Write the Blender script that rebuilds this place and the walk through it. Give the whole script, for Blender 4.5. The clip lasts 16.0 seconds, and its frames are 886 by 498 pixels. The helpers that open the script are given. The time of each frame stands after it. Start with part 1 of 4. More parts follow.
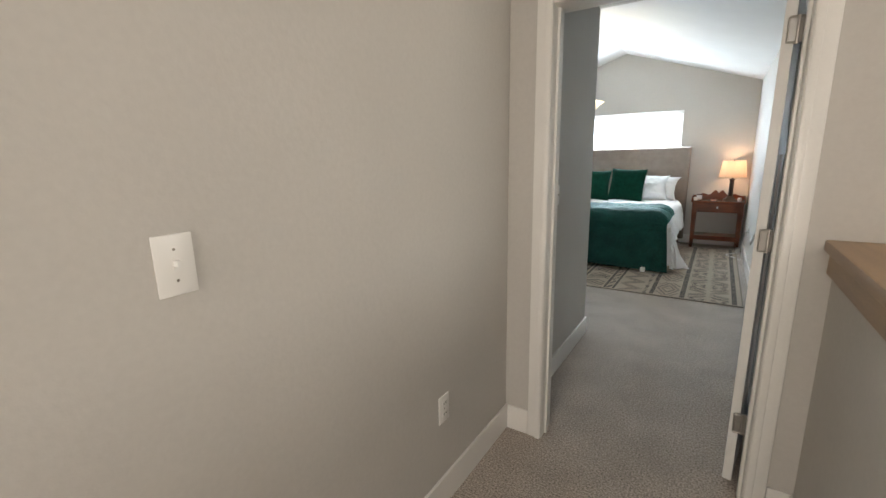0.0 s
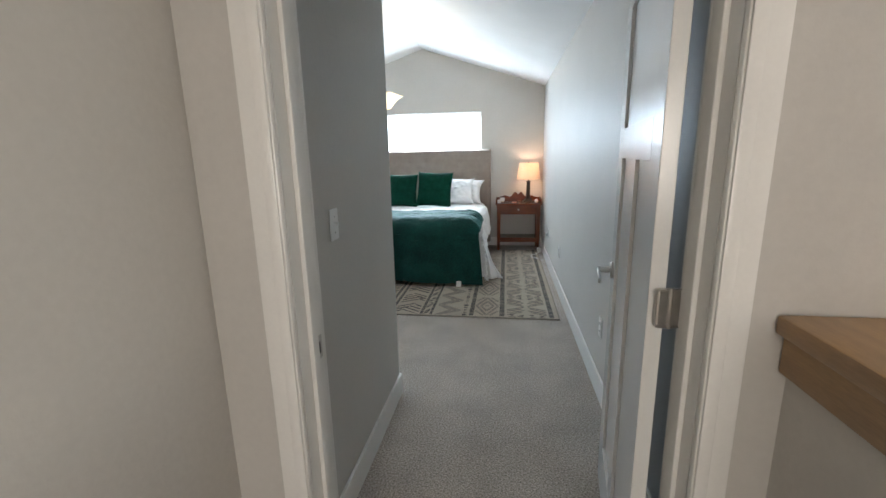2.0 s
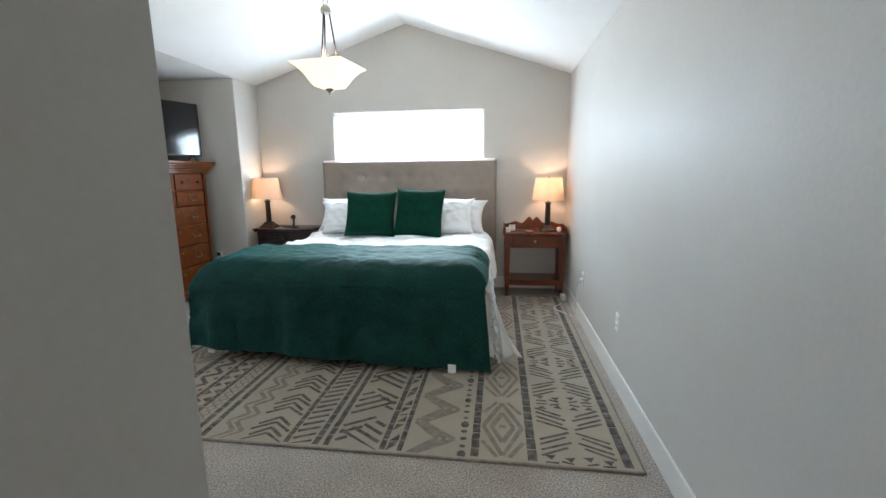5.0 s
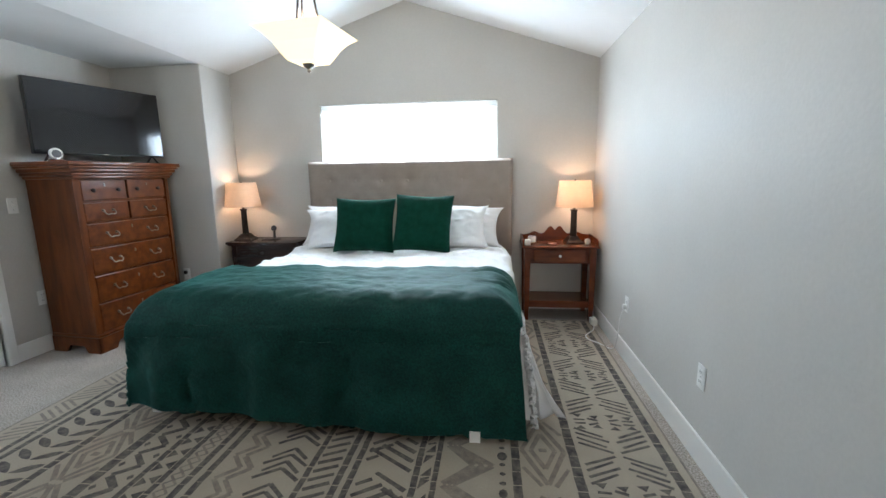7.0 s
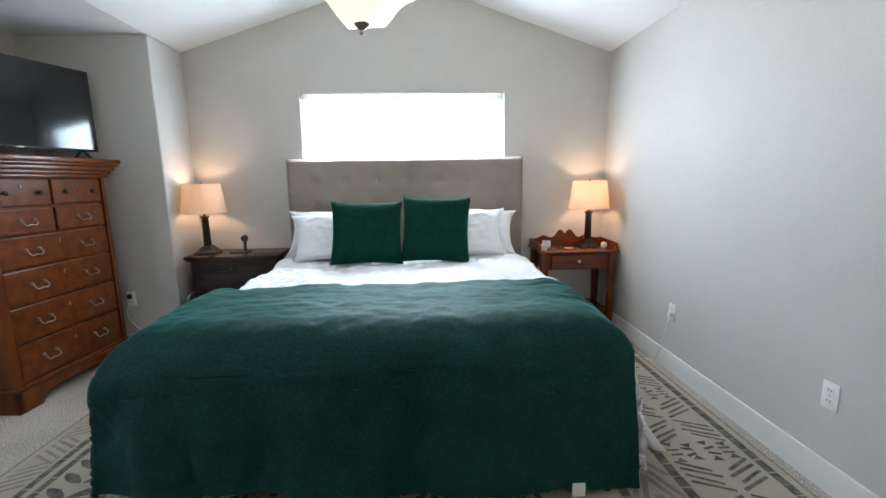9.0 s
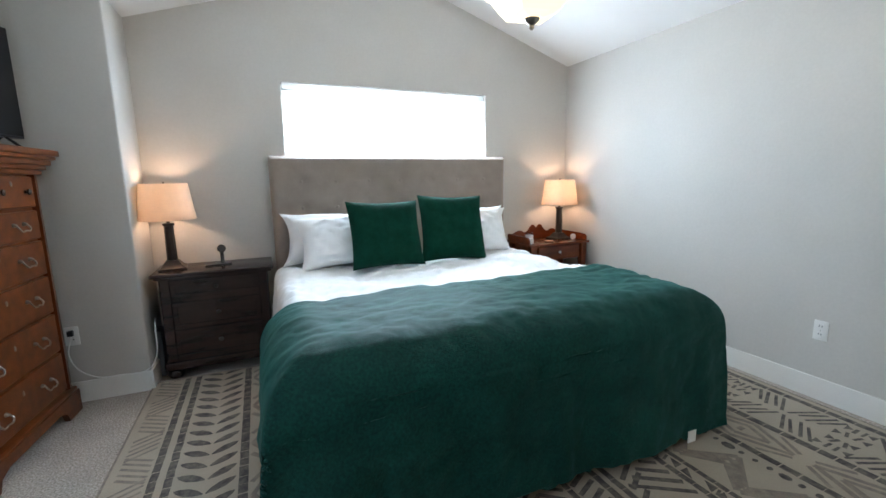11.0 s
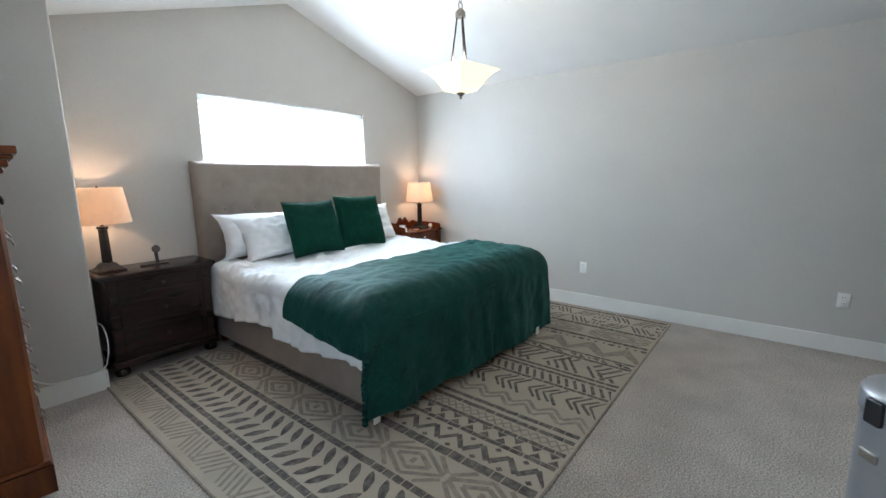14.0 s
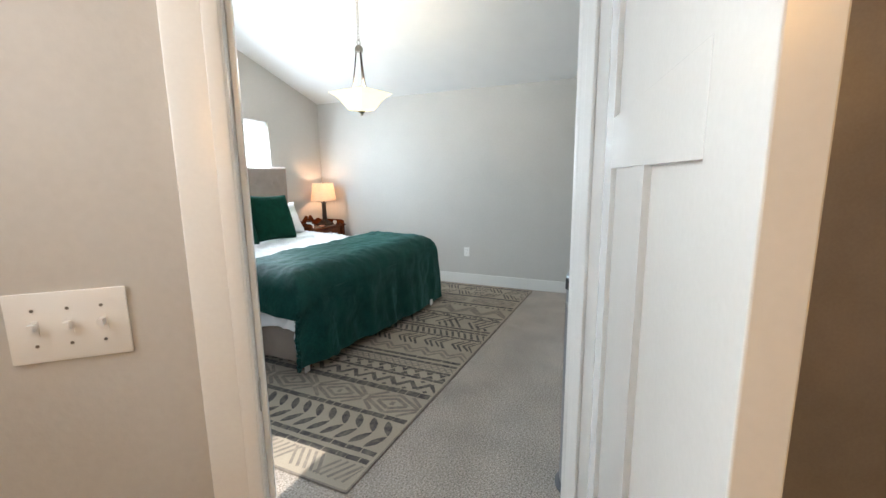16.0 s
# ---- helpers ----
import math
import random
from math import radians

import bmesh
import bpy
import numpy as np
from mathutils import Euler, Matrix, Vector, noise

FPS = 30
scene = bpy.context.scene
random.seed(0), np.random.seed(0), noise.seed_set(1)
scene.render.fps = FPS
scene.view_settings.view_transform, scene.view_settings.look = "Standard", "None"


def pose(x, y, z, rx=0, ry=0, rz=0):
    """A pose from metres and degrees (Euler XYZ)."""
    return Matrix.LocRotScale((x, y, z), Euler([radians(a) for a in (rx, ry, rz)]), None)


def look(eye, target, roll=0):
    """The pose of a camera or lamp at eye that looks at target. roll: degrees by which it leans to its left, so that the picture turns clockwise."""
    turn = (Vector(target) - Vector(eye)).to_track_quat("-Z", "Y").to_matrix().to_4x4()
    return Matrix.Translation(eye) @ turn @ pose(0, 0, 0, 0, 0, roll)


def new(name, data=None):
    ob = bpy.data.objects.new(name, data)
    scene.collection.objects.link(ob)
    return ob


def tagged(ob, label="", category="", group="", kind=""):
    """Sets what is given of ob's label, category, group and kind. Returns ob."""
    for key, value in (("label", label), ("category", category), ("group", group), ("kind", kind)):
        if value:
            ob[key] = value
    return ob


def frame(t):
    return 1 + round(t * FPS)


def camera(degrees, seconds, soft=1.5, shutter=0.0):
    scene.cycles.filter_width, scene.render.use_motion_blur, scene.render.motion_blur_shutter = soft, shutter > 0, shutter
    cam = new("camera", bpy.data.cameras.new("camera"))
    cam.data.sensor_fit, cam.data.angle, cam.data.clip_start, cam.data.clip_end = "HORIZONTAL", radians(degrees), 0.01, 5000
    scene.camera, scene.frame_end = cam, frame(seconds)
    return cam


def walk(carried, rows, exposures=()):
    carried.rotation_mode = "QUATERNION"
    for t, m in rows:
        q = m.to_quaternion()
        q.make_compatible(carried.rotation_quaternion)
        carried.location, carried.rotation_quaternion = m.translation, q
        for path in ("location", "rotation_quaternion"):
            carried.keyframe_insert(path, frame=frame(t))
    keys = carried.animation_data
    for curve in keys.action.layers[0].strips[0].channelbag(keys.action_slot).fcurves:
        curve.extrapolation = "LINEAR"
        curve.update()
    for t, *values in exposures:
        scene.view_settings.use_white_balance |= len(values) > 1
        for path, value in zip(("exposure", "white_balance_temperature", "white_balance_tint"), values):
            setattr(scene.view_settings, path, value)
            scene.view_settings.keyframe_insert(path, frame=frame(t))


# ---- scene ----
cam = camera(92.9, 16.0)
PATH = [
    (0, (0.082, 0.405, 1.425), (-0.987, 2.043, 1.006), -1.2),
    (0.5, (0.041, 0.664, 1.412), (-0.749, 2.45, 0.982), -0.5),
    (1, (-0.055, 0.889, 1.433), (-0.557, 2.777, 1.001), -0.8),
    (1.5, (-0.09, 1.176, 1.439), (-0.391, 3.105, 1.006), -0.9),
    (2, (-0.105, 1.457, 1.433), (-0.393, 3.389, 1.004), -1.2),
    (2.5, (-0.143, 1.786, 1.436), (-0.436, 3.722, 1.025), -1.4),
    (3, (-0.195, 2.121, 1.442), (-0.464, 4.059, 1.028), -0.9),
    (3.5, (-0.181, 2.442, 1.416), (-0.451, 4.385, 1.023), -1.3),
    (4, (-0.21, 2.775, 1.366), (-0.475, 4.724, 1.001), -0.5),
    (6.5, (-0.454, 3.726, 1.367), (-0.697, 5.681, 1.021), -1.0),
    (7, (-0.516, 3.95, 1.376), (-0.75, 5.907, 1.033), -0.9),
    (7.5, (-0.602, 4.162, 1.359), (-0.843, 6.119, 1.026), -1.0),
    (8, (-0.772, 4.24, 1.334), (-0.987, 6.202, 1.01), -0.9),
    (8.5, (-0.935, 4.297, 1.317), (-1.013, 6.271, 1.004), -0.7),
    (9, (-1.24, 4.37, 1.351), (-1.141, 6.34, 1.021), -0.9),
    (11.5, (-2.742, 4.706, 1.324), (-1.801, 6.442, 1.0), -0.9),
    (12, (-2.968, 4.741, 1.35), (-1.886, 6.39, 1.016), -0.7),
    (12.5, (-3.207, 4.71, 1.373), (-2.021, 6.285, 1.037), -0.5),
    (13, (-3.449, 4.617, 1.376), (-2.151, 6.101, 1.04), -0.7),
    (13.5, (-3.661, 4.482, 1.397), (-2.26, 5.867, 1.053), -0.7),
    (14, (-3.873, 4.365, 1.391), (-2.334, 5.597, 1.05), -0.6),
    (14.5, (-4.034, 4.253, 1.395), (-2.409, 5.368, 1.054), -0.7),
    (15, (-4.235, 4.196, 1.382), (-2.54, 5.201, 1.04), -0.8),
    (15.5, (-4.413, 4.069, 1.375), (-2.684, 5.015, 1.034), -0.7),
    (16, (-4.556, 3.951, 1.394), (-2.768, 4.778, 1.053), -0.7),
]
walk(cam, [(t, look(eye, target, roll)) for t, eye, target, roll in PATH], exposures=[(0.0, 0.12, 6500, 10), (1.5, 0.05, 6250, 10), (3.0, 0.17, 6100, 8), (4.0, 0.17, 6300, 10), (6.5, 0.03, 6250, 10), (12.5, -0.03, 6150, 10), (14.5, 0.0, 6200, 10), (16.0, 0.12, 6500, 10)])

# ---------- world, sun, window light ----------
world = bpy.data.worlds.new("sky")
scene.world = world
world.use_nodes = True
wn = world.node_tree
sky = wn.nodes.new("ShaderNodeTexSky")
sky.sky_type = 'NISHITA'
sky.sun_disc = False
SUN_DIR = Vector((1.34, 0.27, -2.08)).normalized()
sky.sun_elevation = math.asin(-SUN_DIR.z)
sky.sun_rotation = math.atan2(-SUN_DIR.x, -SUN_DIR.y)
wn.links.new(sky.outputs[0], wn.nodes["Background"].inputs[0])
wn.nodes["Background"].inputs[1].default_value = 0.15

sun = new("sun", bpy.data.lights.new("sun", 'SUN'))
sun.data.energy, sun.data.angle, sun.data.color = 5.0, radians(0.5), (1.0, 0.95, 0.88)
sun.rotation_euler = SUN_DIR.to_track_quat('-Z', 'Y').to_euler()


def area(name, eye, target, w, h, watts, color, spread=180):
    la = bpy.data.lights.new(name, 'AREA')
    la.shape, la.size, la.size_y, la.energy, la.color = 'RECTANGLE', w, h, watts, color
    la.spread = radians(spread)
    ob = new(name, la)
    d = (Vector(target) - Vector(eye))
    ob.matrix_world = look(eye, target)
    return ob


def bulb(name, at, watts, color, r=0.03):
    la = bpy.data.lights.new(name, 'POINT')
    la.energy, la.color, la.shadow_soft_size = watts, color, r
    ob = new(name, la)
    ob.location = at
    return ob


# daylight in the north, west and stair window openings
area("daylight_north", (-1.365, 8.358, 1.785), (-1.365, 4, 1.785), 1.76, 0.58, 70, (0.74, 0.88, 1.0))
area("daylight_north_room", (-1.365, 8.268, 1.76), (-1.365, 5, 1.15), 1.74, 0.50, 69, (0.72, 0.87, 1.0))
area("daylight_west", (-4.205, 5.25, 1.49), (0, 5.6, 1.3), 0.44, 1.14, 13, (0.64, 0.82, 1.0))
area("daylight_stair", (1.95, 4.93, 1.31), (1.95, 0, 1.2), 1.38, 0.98, 85, (1.0, 0.95, 0.88))
# added warm fill from an unseen opening behind the start of the walk
area("hall_fill", (0.2, -2.85, 1.5), (-0.9, 1.0, 1.3), 1.0, 1.2, 66, (1.0, 0.89, 0.77))
# added fill to brighten the stairwell; its east opening is made up
area("stair_east_fill", (3.59, 2.6, 1.9), (0, 2.6, 1.4), 1.56, 1.36, 48, (1.0, 0.90, 0.77))
# added fill aimed to whiten the door leaf; no bathroom window is built
area("bath_fill", (-4.75, 4.87, 1.6), (-4.5, 3.0, 1.2), 0.5, 0.9, 17, (0.95, 0.98, 1.0))
area("vanity_light", (-5.95, 3.2, 2.05), (-3.9, 4.6, 1.4), 1.0, 0.3, 20, (1.0, 0.56, 0.20))
WARM = (1.0, 0.65, 0.42)

# ---------- materials ----------
def mat(name, color, rough=0.5, metal=0.0, var=0.12, scale=6.0, fine=0.0, fine_scale=120.0, bump=0.0, bump_scale=150.0,
        second=None, spec=0.5, sheen=0.0, stretch=None, random_shift=0.0):
    """A surface whose colour varies at two scales, with fine relief."""
    m = bpy.data.materials.new(name)
    m.use_nodes = True
    nt = m.node_tree
    N, L = nt.nodes, nt.links
    b = N["Principled BSDF"]
    b.inputs["Roughness"].default_value, b.inputs["Metallic"].default_value = rough, metal
    b.inputs["Specular IOR Level"].default_value = spec
    if sheen:
        b.inputs["Sheen Weight"].default_value = sheen
        b.inputs["Sheen Roughness"].default_value = 0.4
    tc = N.new("ShaderNodeTexCoord")
    mp = N.new("ShaderNodeMapping")
    L.new(tc.outputs["Object"], mp.inputs[0])
    if stretch:
        mp.inputs["Scale"].default_value = stretch
    n1 = N.new("ShaderNodeTexNoise")
    n1.inputs["Scale"].default_value, n1.inputs["Detail"].default_value = scale, 4
    L.new(mp.outputs[0], n1.inputs["Vector"])
    n2 = N.new("ShaderNodeTexNoise")
    n2.inputs["Scale"].default_value, n2.inputs["Detail"].default_value = fine_scale, 3
    L.new(mp.outputs[0], n2.inputs["Vector"])
    c = Vector(color)
    d = Vector(second) if second else c * (1 - 2 * var)
    mix = N.new("ShaderNodeMix")
    mix.data_type = 'RGBA'
    ramp = N.new("ShaderNodeMapRange")
    ramp.inputs[1].default_value, ramp.inputs[2].default_value = 0.32, 0.68
    L.new(n1.outputs[0], ramp.inputs[0])
    L.new(ramp.outputs[0], mix.inputs[0])
    mix.inputs[6].default_value = (*d, 1)
    mix.inputs[7].default_value = (*c, 1)
    mul = N.new("ShaderNodeMix")
    mul.data_type, mul.blend_type = 'RGBA', 'MULTIPLY'
    mul.inputs[0].default_value = 1.0
    r2 = N.new("ShaderNodeMapRange")
    r2.inputs[1].default_value, r2.inputs[2].default_value = 0.3, 0.7
    r2.inputs[3].default_value, r2.inputs[4].default_value = 1 - fine, 1 + fine * 0.4
    L.new(n2.outputs[0], r2.inputs[0])
    cmb = N.new("ShaderNodeCombineColor")
    for i in range(3):
        L.new(r2.outputs[0], cmb.inputs[i])
    L.new(mix.outputs[2], mul.inputs[6])
    L.new(cmb.outputs[0], mul.inputs[7])
    L.new(mul.outputs[2], b.inputs["Base Color"])
    if bump:
        n3 = N.new("ShaderNodeTexNoise")
        n3.inputs["Scale"].default_value, n3.inputs["Detail"].default_value = bump_scale, 3
        L.new(mp.outputs[0], n3.inputs["Vector"])
        bp = N.new("ShaderNodeBump")
        bp.inputs["Strength"].default_value, bp.inputs["Distance"].default_value = bump, 0.004
        L.new(n3.outputs[0], bp.inputs["Height"])
        L.new(bp.outputs[0], b.inputs["Normal"])
    return m


def glow(name, color, strength, base=(0.8, 0.8, 0.8)):
    m = mat(name, base, 0.35, var=0.03)
    b = m.node_tree.nodes["Principled BSDF"]
    b.inputs["Emission Color"].default_value, b.inputs["Emission Strength"].default_value = (*color, 1), strength
    return m


def through_mat(name, color, share=0.5):
    """Cloth or plastic that lets light through."""
    m = mat(name, color, 0.8, var=0.06, scale=30, fine=0.06, fine_scale=400)
    nt = m.node_tree
    tr = nt.nodes.new("ShaderNodeBsdfTranslucent")
    tr.inputs[0].default_value = (*color, 1)
    mx = nt.nodes.new("ShaderNodeMixShader")
    mx.inputs[0].default_value = share
    nt.links.new(nt.nodes["Principled BSDF"].outputs[0], mx.inputs[1])
    nt.links.new(tr.outputs[0], mx.inputs[2])
    nt.links.new(mx.outputs[0], nt.nodes["Material Output"].inputs[0])
    return m


WALL = mat("wall_paint", (0.56, 0.538, 0.502), 0.55, var=0.02, scale=2.5, fine=0.03, fine_scale=60, bump=0.18, bump_scale=55, spec=0.3)
CEIL = mat("ceiling_paint", (0.80, 0.80, 0.79), 0.8, var=0.02, scale=3, bump=0.2, bump_scale=70)
TRIM = mat("trim_paint", (0.80, 0.785, 0.75), 0.28, var=0.02, scale=5, fine=0.02)
DOORPAINT = mat("door_paint", (0.78, 0.775, 0.75), 0.22, var=0.02, scale=4, fine=0.02, bump=0.04, bump_scale=90)
CARPET = mat("carpet", (0.56, 0.495, 0.435), 0.95, var=0.09, scale=3.5, fine=0.62, fine_scale=120, bump=1.0, bump_scale=130, spec=0.1, sheen=0.15)
RUGBASE = mat("rug_ground", (0.46, 0.395, 0.315), 0.9, var=0.06, scale=4, fine=0.12, fine_scale=300, bump=0.35, bump_scale=350, spec=0.1)
RUGDARK = mat("rug_dark_yarn", (0.085, 0.078, 0.078), 0.9, second=(0.21, 0.185, 0.16), scale=28, fine=0.25, fine_scale=180, bump=0.35, bump_scale=350, spec=0.1)
RUGMID = mat("rug_grey_yarn", (0.23, 0.20, 0.175), 0.9, second=(0.33, 0.285, 0.235), scale=26, fine=0.15, fine_scale=180, bump=0.35, bump_scale=350, spec=0.1)
CHERRY = mat("cherry_wood", (0.185, 0.048, 0.009), 0.28, spec=0.35, second=(0.088, 0.020, 0.004), scale=3.0, fine=0.22, fine_scale=60, stretch=(5, 1, 5), bump=0.03, bump_scale=120)
CHERRYV = mat("cherry_wood_upright", (0.185, 0.048, 0.009), 0.28, spec=0.35, second=(0.088, 0.020, 0.004), scale=3.0, fine=0.22, fine_scale=60, stretch=(6, 6, 0.8), bump=0.03, bump_scale=120)
REDWOOD = mat("mahogany", (0.19, 0.044, 0.012), 0.25, second=(0.085, 0.020, 0.008), scale=3.0, fine=0.2, fine_scale=60, stretch=(1, 5, 5))
ESPRESSO = mat("espresso_wood", (0.035, 0.017, 0.014), 0.24, second=(0.018, 0.010, 0.009), scale=3, fine=0.15, stretch=(1, 5, 5))
LEDGEWOOD = mat("oak_stained", (0.36, 0.215, 0.09), 0.3, second=(0.27, 0.15, 0.058), scale=4, fine=0.18, fine_scale=50, stretch=(8, 0.8, 8))
BRONZE = mat("bronze", (0.045, 0.035, 0.03), 0.35, metal=0.7, var=0.2, scale=20)
NICKEL = mat("nickel", (0.55, 0.53, 0.50), 0.3, metal=1.0, var=0.06, scale=20)
PEWTER = mat("pewter", (0.36, 0.33, 0.29), 0.28, metal=1.0, var=0.15, scale=40)
STEEL = mat("brushed_grey_steel", (0.36, 0.37, 0.39), 0.36, metal=0.6, var=0.03, scale=4, fine=0.03, fine_scale=90, stretch=(1, 1, 12))
STEELDARK = mat("grey_plastic", (0.10, 0.10, 0.11), 0.4, var=0.08)
PLASTIC = mat("white_plastic", (0.82, 0.81, 0.78), 0.3, var=0.02)
DARKSLOT = mat("dark_slot", (0.02, 0.02, 0.02), 0.6, var=0.1)
BLACKPL = mat("black_plastic", (0.015, 0.015, 0.017), 0.35, var=0.1)
SCREEN = mat("screen_glass", (0.006, 0.006, 0.008), 0.09, var=0.05)
LINEN = mat("taupe_linen", (0.335, 0.272, 0.23), 0.85, var=0.07, scale=8, fine=0.16, fine_scale=350, bump=0.4, bump_scale=420, spec=0.2, sheen=0.2)
SHEET = mat("white_cotton", (0.87, 0.87, 0.87), 0.8, var=0.02, scale=6, bump=0.15, bump_scale=25, spec=0.2)
GREEN = mat("green_plush", (0.006, 0.056, 0.046), 0.6, second=(0.0036, 0.038, 0.031), scale=5, fine=0.42, fine_scale=95, bump=0.7, bump_scale=200, spec=0.14, sheen=0.4)
GREENP = mat("green_cushion_plush", (0.004, 0.048, 0.029), 0.85, second=(0.002, 0.032, 0.019), scale=14, fine=0.3, fine_scale=220, bump=0.6, bump_scale=300, spec=0.1, sheen=0.08)
for _m in (GREEN, GREENP):
    _m.node_tree.nodes["Principled BSDF"].inputs["Sheen Tint"].default_value = (0.10, 0.38, 0.36, 1)
SHADE = through_mat("lamp_shade_linen", (0.80, 0.69, 0.57), 0.48)
BLIND = through_mat("blind_vinyl", (0.88, 0.88, 0.87), 0.6)
FROST = glow("frosted_amber_glass", (1.0, 0.82, 0.52), 1.3, (0.85, 0.75, 0.55))
PAPER = mat("photo_print", (0.30, 0.30, 0.31), 0.5, second=(0.06, 0.06, 0.07), scale=14, var=0.4)
MATBOARD = mat("mat_board", (0.78, 0.78, 0.77), 0.8, var=0.02)
TILE = mat("bath_tile", (0.40, 0.36, 0.33), 0.3, var=0.08, scale=5, fine=0.06)
WAX = mat("candle_wax", (0.75, 0.60, 0.45), 0.5, var=0.05)
PINK = mat("rose_ceramic", (0.60, 0.32, 0.24), 0.4, var=0.05)
GROUND = mat("pale_concrete", (0.62, 0.62, 0.60), 0.9, var=0.06, scale=2)
SIDING = mat("neighbour_siding", (0.68, 0.82, 0.82), 0.7, var=0.05, scale=2)
ROOFM = mat("neighbour_roof", (0.55, 0.57, 0.58), 0.9, var=0.15, scale=6)
GLASS = bpy.data.materials.new("glass")
GLASS.use_nodes = True
_g = GLASS.node_tree.nodes["Principled BSDF"]
_g.inputs["Transmission Weight"].default_value, _g.inputs["Roughness"].default_value = 1.0, 0.0
_g.inputs["IOR"].default_value = 1.1

# ---------- mesh helpers ----------
def B():
    return bmesh.new()


def box(bm, x0, x1, y0, y1, z0, z1, bev=0.0, seg=2, m=None):
    g = bmesh.ops.create_cube(bm, size=1)
    vs = g["verts"]
    t = Matrix.Translation(((x0 + x1) / 2, (y0 + y1) / 2, (z0 + z1) / 2)) @ Matrix.Diagonal((x1 - x0, y1 - y0, z1 - z0, 1))
    bmesh.ops.transform(bm, matrix=(m @ t) if m else t, verts=vs)
    if bev:
        es = list({e for v in vs for e in v.link_edges})
        bmesh.ops.bevel(bm, geom=es, offset=bev, segments=seg, affect='EDGES', profile=0.5)
    return bm


def bx(x0, x1, y0, y1, z0, z1, bev=0.0, seg=2):
    return box(B(), x0, x1, y0, y1, z0, z1, bev, seg)


def lathe(profile, n=24, bm=None, at=(0, 0, 0), sides=None, close=False):
    """Turn (radius, z) pairs round z."""
    bm = bm or B()
    n = sides or n
    off = math.pi / 4 if sides == 4 else 0
    k = 1 / math.cos(math.pi / n) if sides else 1
    rings = [[bm.verts.new((at[0] + k * r * math.cos(2 * math.pi * i / n + off), at[1] + k * r * math.sin(2 * math.pi * i / n + off), at[2] + z))
              for i in range(n)] for r, z in profile]
    for a, b in zip(rings, rings[1:]):
        for i in range(n):
            j = (i + 1) % n
            bm.faces.new((a[i], a[j], b[j], b[i]))
    if not close:
        bm.faces.new(rings[0][::-1])
        bm.faces.new(rings[-1])
    return bm


def prism(pts, axis, a, b, bm=None):
    """Extrude an outline in the plane across axis from a to b."""
    bm = bm or B()
    def P(p, w):
        return {'x': (w, p[0], p[1]), 'y': (p[0], w, p[1]), 'z': (p[0], p[1], w)}[axis]
    lo = [bm.verts.new(P(p, a)) for p in pts]
    hi = [bm.verts.new(P(p, b)) for p in pts]
    n = len(pts)
    bm.faces.new(lo[::-1])
    bm.faces.new(hi)
    for i in range(n):
        bm.faces.new((lo[i], lo[(i + 1) % n], hi[(i + 1) % n], hi[i]))
    bmesh.ops.recalc_face_normals(bm, faces=bm.faces)
    return bm


def tube(points, r, name, material, parent=None, label="", cyclic=False):
    cu = bpy.data.curves.new(name, 'CURVE')
    cu.dimensions, cu.bevel_depth, cu.bevel_resolution, cu.resolution_u = '3D', r, 3, 6
    s = cu.splines.new('BEZIER')
    s.bezier_points.add(len(points) - 1)
    for p, q in zip(s.bezier_points, points):
        p.co, p.handle_left_type, p.handle_right_type = q, 'AUTO', 'AUTO'
    s.use_cyclic_u = cyclic
    cu.use_fill_caps = True
    tmp = bpy.data.objects.new("tmp", cu)
    me = bpy.data.meshes.new_from_object(tmp)
    bpy.data.objects.remove(tmp)
    me.materials.clear()
    me.materials.append(material)
    for p in me.polygons:
        p.use_smooth = True
    ob = new(name, me)
    if parent:
        ob.parent = parent
    if label:
        ob["label"] = label
    return ob


def part(name, bm, material, parent=None, label="", smooth=False, m=None):
    me = bpy.data.meshes.new(name)
    bmesh.ops.recalc_face_normals(bm, faces=bm.faces)
    bm.to_mesh(me)
    bm.free()
    if isinstance(material, (list, tuple)):
        for k in material:
            me.materials.append(k)
    else:
        me.materials.append(material)
    if smooth:
        me.polygons.foreach_set("use_smooth", [True] * len(me.polygons))
        me.set_sharp_from_angle(angle=radians(40))
    ob = new(name, me)
    if parent:
        ob.parent = parent
    if m is not None:
        ob.matrix_local = m
    if label:
        ob["label"] = label
    return ob


def thing(name, m, label, category, group="", kind=""):
    ob = new(name)
    ob.empty_display_size = 0.1
    ob.matrix_world = m
    return tagged(ob, label, category, group, kind)


def struct(name, bm, material, label="", smooth=False):
    return tagged(part(name, bm, material, None, "", smooth), label, kind="structure")


# ---------- plan ----------
XE, YN, XW, XJ, YJ = 0.47, 8.255, -4.16, -3.228, 7.80     # east wall, north wall, west wall, chase corner
YS, XV = 3.755, -0.735                                      # picture wall, vestibule wall
HC, RX, RZ = 2.435, -1.375, 3.035                         # eaves height, ridge
YD0, YD1 = 2.29, 2.41                                     # hall door wall faces
T = 0.12
WX0, WX1, WZ0, WZ1 = -2.275, -0.475, 1.47, 2.10           # north window

# ---------- structure ----------
bm = bx(-7, 4, -3.2, 9.2, -0.2, 0.0)
struct("floor", bm, CARPET, "beige cut-pile carpet over the whole floor")

